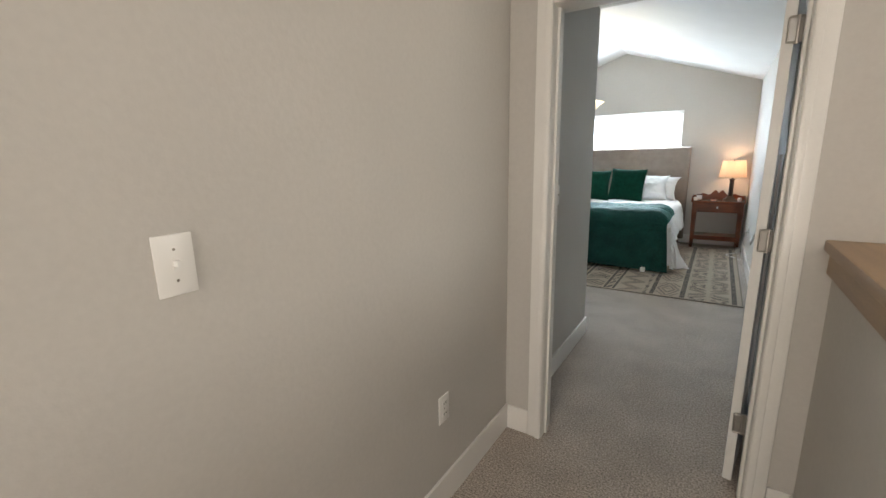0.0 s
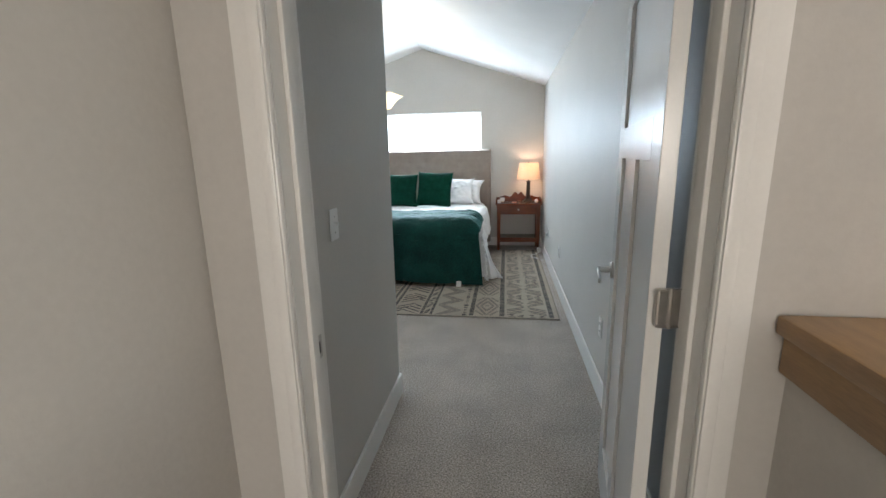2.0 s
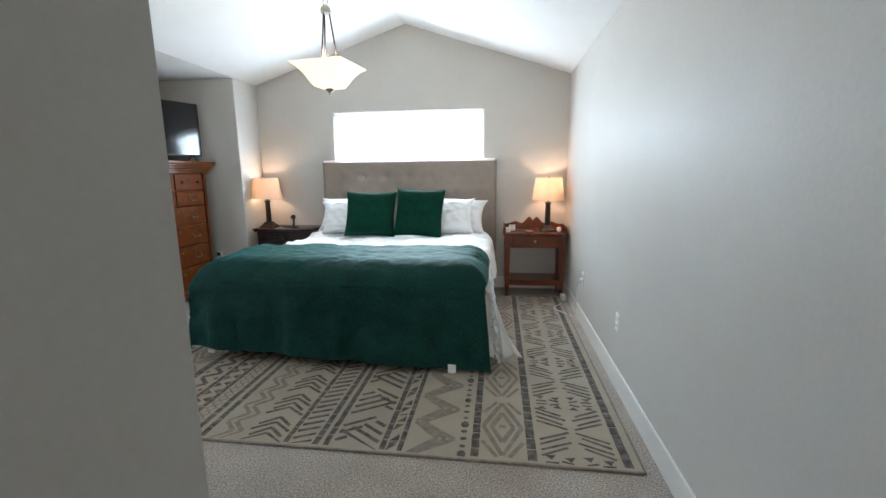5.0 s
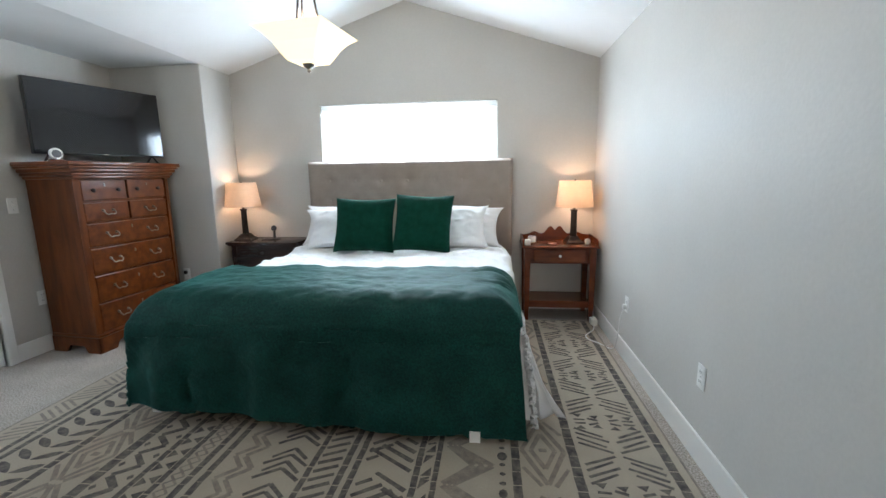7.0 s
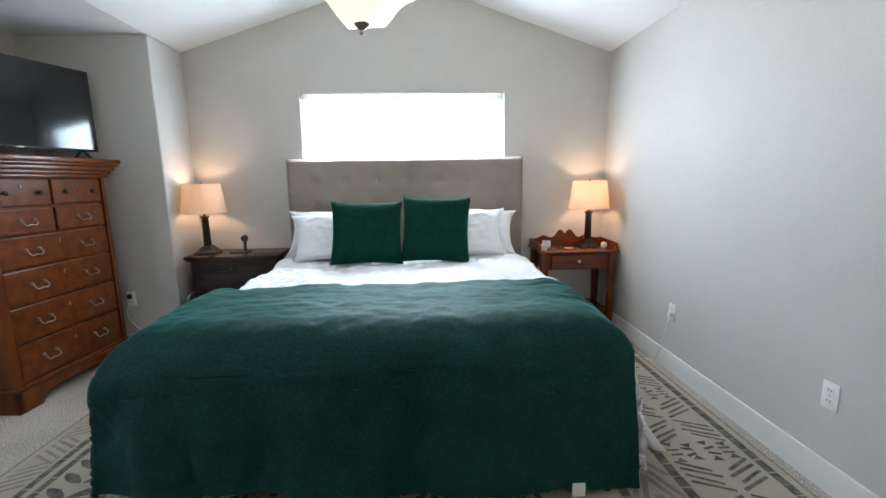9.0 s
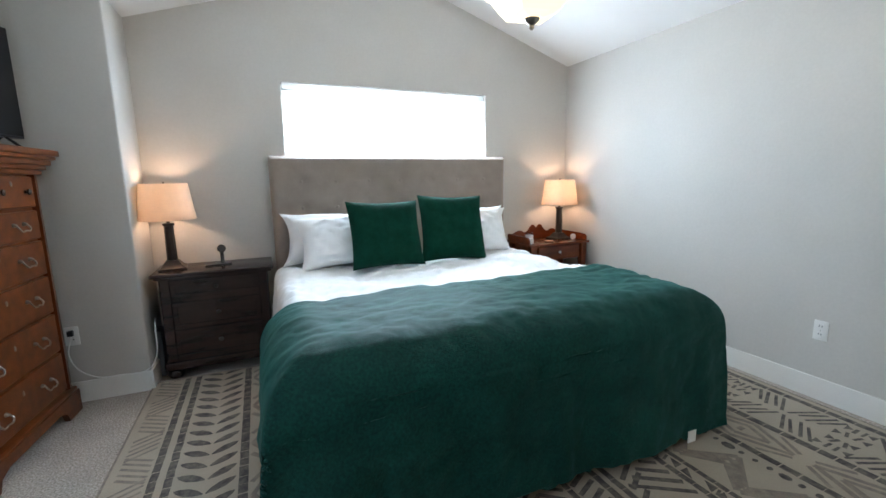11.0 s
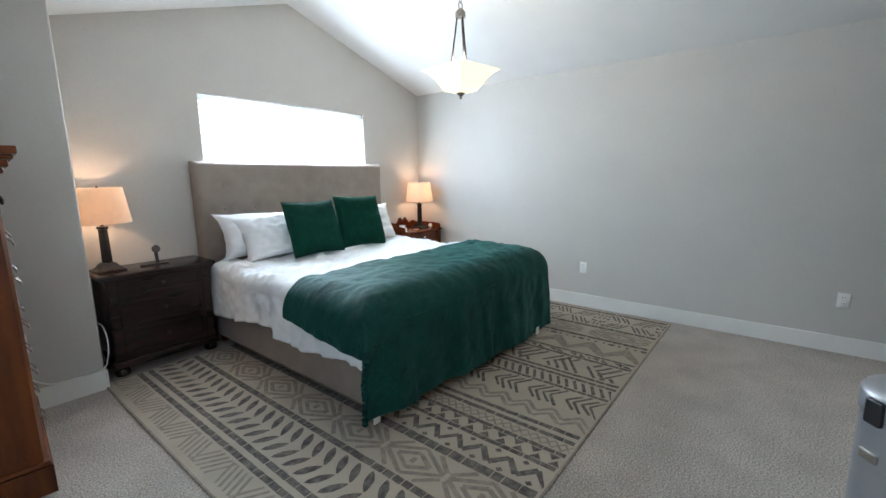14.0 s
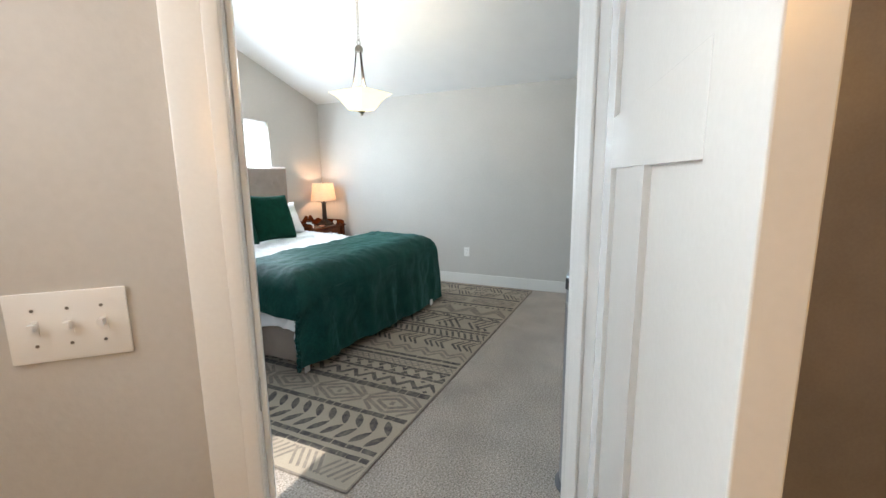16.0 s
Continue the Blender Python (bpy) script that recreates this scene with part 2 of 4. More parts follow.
# north gable wall with its window opening
bm = B()
box(bm, XJ - 1.2, WX0, YN, YN + T + 0.06, 0, HC)
box(bm, WX1, XE + T, YN, YN + T + 0.06, 0, HC)
box(bm, WX0, WX1, YN, YN + T + 0.06, 0, WZ0)
box(bm, WX0, WX1, YN, YN + T + 0.06, WZ1, HC)
prism([(XJ, HC), (XE, HC), (RX, RZ)], 'y', YN, YN + T + 0.06, bm)
struct("wall_north", bm, WALL, "warm grey painted gable wall with a wide window")
bm = bx(XE, XE + T, YD1, YN, 0, HC + 0.1)
struct("wall_east", bm, WALL, "long warm grey painted wall")
# chase that fills the corner beside the alcove
bm = bx(XW - T, XJ, YJ, YN, 0, HC, 0.012, 3)
struct("wall_chase", bm, WALL, "warm grey boxed-out wall with rounded corner", smooth=True)
# west wall: slim window, closet door
LY0, LY1, LZ0, LZ1 = 5.03, 5.47, 0.92, 2.20
CY0, CY1, CZ = 5.78, 6.54, 2.03
bm = B()
for y0, y1, z0, z1 in ((4.89, LY0, 0, HC), (LY0, LY1, 0, LZ0), (LY0, LY1, LZ1, HC), (LY1, CY0, 0, HC), (CY0, CY1, CZ, HC), (CY1, YJ, 0, HC)):
    box(bm, XW - T, XW, y0, y1, z0, z1)
struct("wall_west", bm, WALL, "warm grey painted wall with a closet door")
# diagonal wall with the bathroom door
DP, DU = Vector((-3.944, 4.675, 0)), Vector((0.7067, -0.7075, 0)).normalized()
DN = Vector((-DU.y, DU.x, 0))                      # into the bedroom
DM = Matrix(((DU.x, DN.x, 0, DP.x), (DU.y, DN.y, 0, DP.y), (0, 0, 1, 0), (0, 0, 0, 1)))
DW, DH, DT = 0.81, 2.03, 0.10
bm = B()
box(bm, -0.48, -0.02, -DT, 0, 0, HC)
box(bm, DW + 0.02, 1.40, -DT, 0, 0, HC)
box(bm, -0.02, DW + 0.02, -DT, 0, DH + 0.02, HC)
bmesh.ops.transform(bm, matrix=DM, verts=bm.verts)
struct("wall_diagonal", bm, WALL, "warm grey angled wall holding the bathroom door")
# picture wall, with the gable above the vestibule opening
bm = B()
box(bm, -3.05, XV, YS - T, YS, 0, HC)
prism([(XJ, HC), (XE, HC), (RX, RZ)], 'y', YS - T, YS, bm)
struct("wall_south", bm, WALL, "warm grey painted wall with a framed picture")
bm = bx(XV - T, XV, YD1, YS - T, 0, HC)
struct("wall_vestibule", bm, WALL, "warm grey painted entry wall")
# hall
HX = -0.765
JX0, JX1, JZ = -0.565, 0.285, 2.045
bm = B()
box(bm, HX - T, JX0 - 0.02, YD0, YD1, 0, HC)
box(bm, JX0 - 0.02, JX1 + 0.02, YD0, YD1, JZ + 0.02, HC)
box(bm, JX1 + 0.02, 0.63, YD0, YD1, 0, HC)
struct("wall_hall_door", bm, WALL, "beige painted wall round the bedroom door")
struct("wall_hall_west", bx(HX - T, HX, -3, YD0, 0, HC), WALL, "plain beige painted hall wall")
bm = B()
box(bm, 0.44, 0.612, -3, YD0, 0, 1.075)
struct("wall_half", bm, WALL, "beige half wall beside the stairwell")
bm = B()
box(bm, 0.405, 0.652, -3, YD0 - 0.002, 1.092, 1.130, 0.006)
box(bm, 0.422, 0.439, -3, YD0 - 0.002, 1.012, 1.092, 0.004)
box(bm, 0.614, 0.630, -3, YD0 - 0.002, 1.012, 1.092, 0.004)
cap = struct("trim_wall_cap", bm, LEDGEWOOD, "varnished oak cap with apron on the half wall", smooth=True)
# stairwell beyond
SX0, SX1, SZ0, SZ1 = 1.25, 2.66, 0.81, 1.815
bm = B()
for x0, x1, z0, z1 in ((0.63, SX0, -2, 4), (SX0, SX1, -2, SZ0), (SX0, SX1, SZ1, 4), (SX1, 3.6, -2, 4)):
    box(bm, x0, x1, 5.0, 5.14, z0, z1)
struct("wall_stair_north", bm, WALL, "cream painted stairwell wall with a window")
# the gap between 1.8 and 3.4 is invented for the fill lamp
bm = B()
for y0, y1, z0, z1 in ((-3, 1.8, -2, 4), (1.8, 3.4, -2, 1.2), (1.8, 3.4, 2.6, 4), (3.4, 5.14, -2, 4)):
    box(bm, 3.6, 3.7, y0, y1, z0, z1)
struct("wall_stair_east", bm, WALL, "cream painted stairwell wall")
struct("wall_stair_west", bx(0.592, 0.63, YD1 + 0.001, 5.0, 0, 4), WALL, "cream painted stairwell wall")
# unseen end wall, its opening made up to hold the hall fill
bm = B()
box(bm, HX - T, -0.6, -3.1, -3, 0, HC)
box(bm, 0.4, 3.7, -3.1, -3, 0, HC)
box(bm, -0.6, 0.4, -3.1, -3, 0, 0.9)
box(bm, -0.6, 0.4, -3.1, -3, 2.1, HC)
struct("wall_hall_south", bm, WALL, "beige painted end wall of the hall, unseen, with an added opening")
# bathroom shell
bm = B()
box(bm, -6.1, -6.0, 2.2, 4.9, 0, HC)
box(bm, -6.1, -2.6, 2.1, 2.2, 0, HC)
struct("wall_bath", bm, WALL, "beige painted bathroom walls")
struct("wall_bath_north", bx(-6.1, -4.33, 4.9, 5.0, 0, HC), WALL, "beige painted bathroom wall")
bm = bx(-3.06, -3.0, 2.2, 3.64, 0, HC)
struct("wall_bath_tile", bm, TILE, "beige tiled bathroom wall")

# ceilings
bm = B()
th = 0.08
prism([(XE, HC), (XE, HC + th), (RX, RZ + th), (XJ - 0.0, HC + th), (XJ, HC), (RX, RZ)], 'y', YS - 0.0, YN + 0.1, bm)
struct("ceiling_vault", bm, CEIL, "white vaulted ceiling")
bm = bx(-4.6, XJ - 0.001, 3.4, YN, HC, HC + th)
struct("ceiling_alcove", bm, CEIL, "white flat ceiling over the alcove")
bm = B()
box(bm, HX - T, 0.63, -3, YS - T - 0.001, HC + 0.003, HC + th)
struct("ceiling_hall", bm, CEIL, "white flat hall ceiling")
struct("ceiling_bath", bx(-6.1, -2.6, 2.1, 3.39, HC, HC + th), CEIL, "white flat bathroom ceiling")
struct("ceiling_bath_side", bx(-6.1, -4.601, 3.391, 5.0, HC, HC + th), CEIL, "white flat bathroom ceiling")
struct("ceiling_stair", bx(0.631, 3.7, -3.1, 5.14, 3.0, 3.08), CEIL, "white stairwell ceiling")

# baseboards
BH, BT = 0.135, 0.014
def base(x0, x1, y0, y1, m=None):
    bm = box(B(), x0, x1, y0, y1, 0, BH, 0.004, 2, m)
    return struct("baseboard", bm, TRIM, "white painted baseboard")
base(XE - BT, XE, 2.43, YN)
base(XJ, XE - BT, YN - BT, YN)
base(XJ, XJ + BT, YJ - BT, YN - BT)
base(XW + BT, XJ, YJ - BT, YJ)
base(XW, XW + BT, CY1 + 0.071, YJ)
base(XW, XW + BT, 4.92, CY0 - 0.071)
base(-2.93, XV + BT, YS, YS + BT)
base(XV, XV + BT, 2.53, YS)
base(HX, HX + BT, -3, YD0)
base(HX + BT, JX0 - 0.071, YD0 - BT, YD0)
base(0.357, 0.438, YD0 - BT, YD0)
base(0.438 - BT, 0.438, -3, YD0 - BT)
base(DW + 0.071, 1.31, 0, BT, DM)

# ---------- doors ----------
def casing(parent, x0, x1, z1, y, side, w=0.07, t=0.018):
    """Moulded trim round an opening, on the face at y, standing out towards side."""
    for nm, a, b, c, d in (("casing_left", x0 - w, x0, 0, z1 + w), ("casing_right", x1, x1 + w, 0, z1 + w), ("casing_head", x0, x1, z1, z1 + w)):
        bm = B()
        box(bm, a, b, min(y, y + side * t), max(y, y + side * t), c, d, 0.005, 2)
        if nm != "casing_head":
            inner = b if nm == "casing_left" else a
            s = -1 if nm == "casing_left" else 1
            lo, hi = sorted((inner + s * 0.004, inner + s * 0.030))
            box(bm, lo, hi, min(y + side * t, y + side * (t + 0.006)), max(y + side * t, y + side * (t + 0.006)), c, d - 0.03, 0.0028, 2)
        part(nm, bm, TRIM, parent, smooth=True)


def jamb(parent, x0, x1, z1, y0, y1, stop):
    bm = box(B(), x0 - 0.02, x0, y0, y1, 0, z1 + 0.02)
    box(bm, x0, x0 + 0.012, stop - 0.016, stop + 0.016, 0, z1, 0.003)
    part("jamb", bm, TRIM, parent)
    bm = box(B(), x1, x1 + 0.02, y0, y1, 0, z1 + 0.02)
    box(bm, x1 - 0.012, x1, stop - 0.016, stop + 0.016, 0, z1, 0.003)
    part("jamb", bm, TRIM, parent)
    part("jamb_head", bx(x0, x1, y0, y1, z1, z1 + 0.02), TRIM, parent)


def panel_leaf(parent, w, h, t=0.035, z0=0.012):
    """Craftsman leaf along +x from the hinge: one wide panel above two tall ones."""
    st, top, lock, bot, mul = 0.115, 0.12, 0.105, 0.20, 0.085
    zl = z0 + h * 0.69
    zt = h - top
    bm = B()
    box(bm, 0, st, 0, t, z0, h, 0.002)
    box(bm, w - st, w, 0, t, z0, h, 0.002)
    box(bm, st, w - st, 0, t, zt, h - 0.0005, 0.001)
    box(bm, st, w - st, 0, t, zl, zl + lock, 0.001)
    box(bm, st, w - st, 0, t, z0, z0 + bot, 0.001)
    box(bm, w / 2 - mul / 2, w / 2 + mul / 2, 0.0005, t - 0.0005, z0 + bot, zl)
    leaf = part("door_leaf", bm, DOORPAINT, parent)
    for a, b, c, d in ((st, w - st, zl + lock, zt), (st, w / 2 - mul / 2, z0 + bot, zl), (w / 2 + mul / 2, w - st, z0 + bot, zl)):
        part("door_panel", bx(a - 0.002, b + 0.002, 0.011, t - 0.011, c - 0.002, d + 0.002), DOORPAINT, leaf)
    return leaf


def lever(parent, x, y, z, side, direction):
    """Rose and lever on the face at y, towards side, the lever pointing along direction."""
    rot = pose(x, y, z, -90 * side, 0, 0)
    part("rose", lathe([(0.033, 0), (0.033, 0.006), (0.028, 0.011), (0.013, 0.012), (0.012, 0.045), (0.014, 0.06), (0.008, 0.064)], 24), NICKEL, parent, smooth=True, m=rot)
    bm = box(B(), 0, 0.115, -0.005, 0.006, -0.011, 0.011, 0.005, 3)
    for v in bm.verts:
        k = max(0, v.co.x) / 0.115
        v.co.z -= 0.014 * k * k
    part("lever", bm, NICKEL, parent, smooth=True, m=Matrix.Translation((x, y + side * 0.056, z)) @ Matrix.Diagonal((direction, 1, 1, 1)))


def hinge(parent, x, y, z, m=None):
    bm = B()
    box(bm, -0.032, 0.032, -0.0015, 0.0015, -0.045, 0.045, 0.008, 2)
    h = part("hinge", bm, NICKEL, parent, "satin nickel hinge", m=Matrix.Translation((x, y, z)) @ (m or Matrix()))
    part("knuckle", lathe([(0.006, -0.047), (0.006, 0.047)], 12), NICKEL, h, smooth=True)
    return h


# bedroom door, standing open into the room
d1 = thing("door_1", Matrix(), "white painted panelled bedroom door standing wide open", "door", kind="structure")
casing(d1, JX0, JX1, JZ, YD0, -1)
casing(d1, JX0, JX1, JZ, YD1, 1)
jamb(d1, JX0, JX1, JZ, YD0, YD1, YD1 - 0.06)
LEAF1 = pose(JX1 - 0.03, YD1 + 0.012, 0, 0, 0, 82)
l1 = panel_leaf(d1, 0.79, 2.03)
l1.matrix_local = LEAF1
lever(l1, 0.79 - 0.062, 0.035, 0.98, 1, -1)
lever(l1, 0.79 - 0.062, 0.0, 0.98, -1, -1)
for hz in (0.30, 1.09, 1.84):
    hinge(d1, JX1 - 0.022, YD1 + 0.004, hz, pose(0, 0, 0, 0, 0, 6))
bm = box(B(), JX0 + 0.0005, JX0 + 0.003, YD1 - 0.045, YD1 - 0.012, 0.94, 1.0, 0.001)
sp = part("strike_plate", bm, NICKEL, d1, "satin nickel strike plate")
part("strike_hole", bx(JX0 + 0.003, JX0 + 0.0036, YD1 - 0.036, YD1 - 0.022, 0.955, 0.985), DARKSLOT, sp)

# bathroom door
d2 = thing("door_2", DM, "white painted panelled bathroom door opened into the bathroom", "door", kind="structure")
casing(d2, 0, DW, DH, 0, 1)
casing(d2, 0, DW, DH, -DT, -1, 0.092)
jamb(d2, 0, DW, DH, -DT, 0, -0.045)
l2 = panel_leaf(d2, 0.79, 2.02)
l2.matrix_local = Matrix.Translation((DW - 0.004, -DT - 0.006, 0)) @ pose(0, 0, 0, 0, 0, 180 + 56) @ Matrix.Translation((0, 0.0, 0))
lever(l2, 0.73, 0.035, 0.955, 1, -1)
lever(l2, 0.73, 0.0, 0.955, -1, -1)
sp = part("strike_plate", bx(0.0005, 0.003, -0.092, -0.06, 0.935, 0.995, 0.001), NICKEL, d2)

# closet door
d3 = thing("door_3", pose(XW, 0, 0, 0, 0, 90), "white painted closed closet door", "door", kind="structure")
casing(d3, CY0, CY1, CZ, 0, -1)
part("jamb", bx(CY0 - 0.02, CY0, 0, T, 0, CZ), TRIM, d3)
part("jamb", bx(CY1, CY1 + 0.02, 0, T, 0, CZ), TRIM, d3)
l3 = panel_leaf(d3, CY1 - CY0 - 0.006, 2.02)
l3.matrix_local = Matrix.Translation((CY0 + 0.003, 0.012, 0))
lever(l3, 0.69, 0.0, 0.955, -1, -1)
struct("wall_closet_back", bx(XW - 0.9, XW - T - 0.001, CY0 - 0.1, CY1 + 0.1, 0, HC), WALL, "plain closet wall")

# ---------- windows ----------
w1 = thing("window_1", Matrix(), "wide white window with a lowered white blind", "window", kind="structure")
yo = YN + 0.06
def frame_bars(parent, x0, x1, z0, z1, y, mid=True, t=0.045):
    for a, b, c, d in ((x0, x1, z0, z0 + t), (x0, x1, z1 - t, z1), (x0, x0 + t, z0 + t, z1 - t), (x1 - t, x1, z0 + t, z1 - t)):
        part("window_frame", bx(a, b, y, y + 0.05, c, d, 0.004), PLASTIC, parent)
    if mid:
        xm = (x0 + x1) / 2
        part("mullion", bx(xm - 0.02, xm + 0.02, y + 0.002, y + 0.046, z0 + t, z1 - t, 0.003), PLASTIC, parent)
    p = part("pane", bx(x0 + t, x1 - t, y + 0.022, y + 0.026, z0 + t, z1 - t), GLASS, parent)
    p.visible_shadow = False
frame_bars(w1, WX0, WX1, WZ0, WZ1, YN + 0.10)
part("window_sill", bx(WX0 + 0.002, WX1 - 0.002, YN - 0.012, YN + 0.10, WZ0 - 0.002, WZ0 + 0.02, 0.005), TRIM, w1)
bl = thing("window_blind", Matrix(), "white horizontal blind, lowered and closed", "blind")
part("headrail", bx(WX0 + 0.012, WX1 - 0.012, YN + 0.018, YN + 0.072, WZ1 - 0.052, WZ1 - 0.004, 0.004), BLIND, bl)
sl = None
z = WZ1 - 0.065
me_sl = None
while z > WZ0 + 0.03:
    if me_sl is None:
        bm = bx(WX0 + 0.016, WX1 - 0.016, -0.024, 0.024, -0.0012, 0.0012)
        s = part("slat", bm, BLIND, bl)
        me_sl = s.data
    else:
        s = new("slat", me_sl)
        s.parent = bl
    s.matrix_local = pose(0, YN + 0.062, z, 62, 0, 0)
    z -= 0.043
w2 = thing("window_2", Matrix(), "slim white framed window", "window", kind="structure")
for a, b, c, d in ((LY0, LY1, LZ0, LZ0 + 0.04), (LY0, LY1, LZ1 - 0.04, LZ1), (LY0, LY0 + 0.04, LZ0 + 0.04, LZ1 - 0.04), (LY1 - 0.04, LY1, LZ0 + 0.04, LZ1 - 0.04)):
    part("window_frame", bx(XW - 0.10, XW - 0.05, a, b, c, d, 0.004), PLASTIC, w2)
w3 = thing("window_3", Matrix(), "bright stairwell window with white frame", "window", kind="structure")
frame_bars(w3, SX0, SX1, SZ0, SZ1, 5.05)

# outside
struct("backdrop", bx(-60, 120, 90, 90.5, -3, 60), glow("hazy_sky", (0.93, 0.98, 1.0), 1.4), "bright hazy sky behind the houses")
struct("ground", bx(-150, 150, -150, 150, -3.3, -3.0), GROUND, "pale concrete paving around the house")
nb = thing("neighbour_house", pose(9, 36, -3, 0, 0, -48), "blue-green sided neighbouring house with dark roof", "house")
part("wall", bx(-5, 5, 0, 8, 0, 3.4), SIDING, nb)
part("roof", prism([(-0.5, 3.4), (8.5, 3.4), (4, 5.3)], 'x', -5.4, 5.4), ROOFM, nb)
for i in range(3):
    wi = part("window", bx(-3.6 + i * 2.6, -2.2 + i * 2.6, -0.06, 0.02, 1.2, 2.5), TRIM, nb)
    part("pane", bx(-3.5 + i * 2.6, -2.3 + i * 2.6, -0.07, -0.061, 1.3, 2.4), SCREEN, wi)

# ---------- plates ----------
def plate(name, m, w=0.072, h=0.118, gangs=1, what="outlet"):
    label = {"outlet": "white duplex electrical outlet on the wall", "switch": "white toggle light switch plate on the wall"}[what]
    ob = thing(name, m, label if gangs == 1 else "white three-gang toggle switch plate on the wall", what)
    part("cover", box(B(), -w / 2, w / 2, -0.006, 0, -h / 2, h / 2, 0.003, 2), PLASTIC, ob, smooth=True)
    for g in range(gangs):
        cx = (g - (gangs - 1) / 2) * 0.046
        if what == "outlet":
            for cz in (-0.024, 0.024):
                s = part("socket", bx(cx - 0.017, cx + 0.017, -0.0085, -0.0055, cz - 0.014, cz + 0.014, 0.001), PLASTIC, ob)
                bm = B()
                for sx in (-0.007, 0.007):
                    box(bm, cx + sx - 0.0015, cx + sx + 0.0015, -0.0092, -0.0084, cz - 0.003, cz + 0.007)
                part("slots", bm, DARKSLOT, s)
        else:
            part("surround", bx(cx - 0.006, cx + 0.006, -0.0075, -0.0055, -0.013, 0.013), PLASTIC, ob)
            bm = box(B(), cx - 0.0045, cx + 0.0045, -0.02, -0.005, -0.002, 0.009, 0.001)
            part("toggle", bm, PLASTIC, ob)
        for cz in ((-0.03, 0.03) if what == "switch" else (0,)):
            part("screw", lathe([(0.003, 0), (0.0025, 0.001)], 8), PEWTER, ob, m=pose(cx, -0.006, cz, 90))
    return ob
EAST, WEST, NORTH, SOUTH = -90, 90, 180, 0    # the way from the viewer into the wall is +y at 0
for y in (3.915, 5.935, 7.07):
    plate("outlet", pose(XE, y, 0.42, 0, 0, -90))
plate("light_switch", pose(XV, 2.93, 1.195, 0, 0, 90), what="switch")
plate("light_switch", pose(HX, 0.775, 1.24, 0, 0, 90), what="switch")
plate("outlet", pose(HX, 1.68, 0.44, 0, 0, 90))
plate("light_switch", pose(XW, 6.77, 1.20, 0, 0, 90), what="switch")
plate("outlet", pose(XW, 6.86, 0.45, 0, 0, 90))
plate("outlet", pose(-3.60, YJ, 0.43, 0, 0, 0))
plate("light_switch", pose(-1.5, YS, 1.2, 0, 0, 180), what="switch")
plate("light_switch", DM @ pose(-0.272, -DT - 0.0005, 1.158), w=0.165, gangs=3, what="switch")
# wall vent near the floor
vt = thing("wall_vent", pose(-1.55, YS, 0.27, 0, 0, 180), "white louvred air return grille low on the wall", "vent")
part("frame", bx(-0.18, 0.18, -0.008, 0, -0.12, 0.12, 0.003), PLASTIC, vt)
for i in range(12):
    part("slat", box(B(), -0.16, 0.16, -0.0015, 0.0015, -0.009, 0.009, 0, 2, pose(0, -0.011, -0.1 + i * 0.018, 35)), PLASTIC, vt)
# framed picture
pc = thing("picture_frame", pose(-1.04, YS, 1.755, 0, 0, 180), "black framed black-and-white print with white mat", "picture")
for a, b, c, d in ((-0.26, 0.26, 0.15, 0.175), (-0.26, 0.26, -0.175, -0.15), (-0.26, -0.235, -0.15, 0.15), (0.235, 0.26, -0.15, 0.15)):
    part("frame_bar", bx(a, b, -0.025, 0, c, d, 0.003), BLACKPL, pc)
part("mat", bx(-0.235, 0.235, -0.012, -0.004, -0.15, 0.15), MATBOARD, pc)
part("print", bx(-0.17, 0.17, -0.0135, -0.0121, -0.095, 0.095), PAPER, pc)

# ---------- rug ----------
RX0, RX1, RY0, RY1 = -3.23, 0.385, 5.055, 7.86
rug = thing("rug", pose(0, 0, 0), "beige flatweave rug with dark grey tribal bands", "rug")
part("rug_ground", bx(RX0, RX1, RY0, RY1, 0.001, 0.011, 0.003), RUGBASE, rug)
ZR = 0.0122
dark, mid = B(), B()
rr = random.Random(5)


def poly(bm, pts):
    zp = ZR + rr.uniform(0.0, 0.0012)
    f = bm.faces.new([bm.verts.new((max(RX0 + .012, min(RX1 - .012, x)), max(RY0 + .012, min(RY1 - .012, y)), zp)) for x, y in pts])
    if f.normal.z < 0:
        f.normal_flip()


def seg(bm, x0, y0, x1, y1, w):
    d = Vector((x1 - x0, y1 - y0))
    n = Vector((-d.y, d.x)).normalized() * w / 2
    j = [rr.uniform(0.75, 1.15) for _ in range(4)]
    poly(bm, [(x0 + n.x * j[0], y0 + n.y * j[0]), (x1 + n.x * j[1], y1 + n.y * j[1]), (x1 - n.x * j[2], y1 - n.y * j[2]), (x0 - n.x * j[3], y0 - n.y * j[3])])


def steps(a, b, s):
    n = int((b - a) / s)
    return [a + (b - a) * (i + 0.5) / n for i in range(n)]


def stripe(bm, x, w):
    y = RY0 + 0.02
    while y < RY1 - 0.03:
        l = rr.uniform(0.05, 0.09)
        e = min(y + l, RY1 - 0.015)
        d = rr.uniform(-0.002, 0.002)
        poly(bm, [(x - w / 2 + d, y), (x + w / 2 + d, y), (x + w / 2 - d, e), (x - w / 2 - d, e)])
        y = e + rr.choice((0.003, 0.006))


def diamonds(bm, x0, x1, s):
    c, h = (x0 + x1) / 2, (x1 - x0) / 2
    for y in steps(RY0, RY1, s):
        for k in (0.92, 0.52):
            for a, b in ((1, 1), (1, -1), (-1, 1), (-1, -1)):
                seg(bm, c + a * h * k, y, c, y + b * s * 0.5 * k, 0.026)
        seg(bm, c - 0.02, y, c + 0.02, y, 0.03)


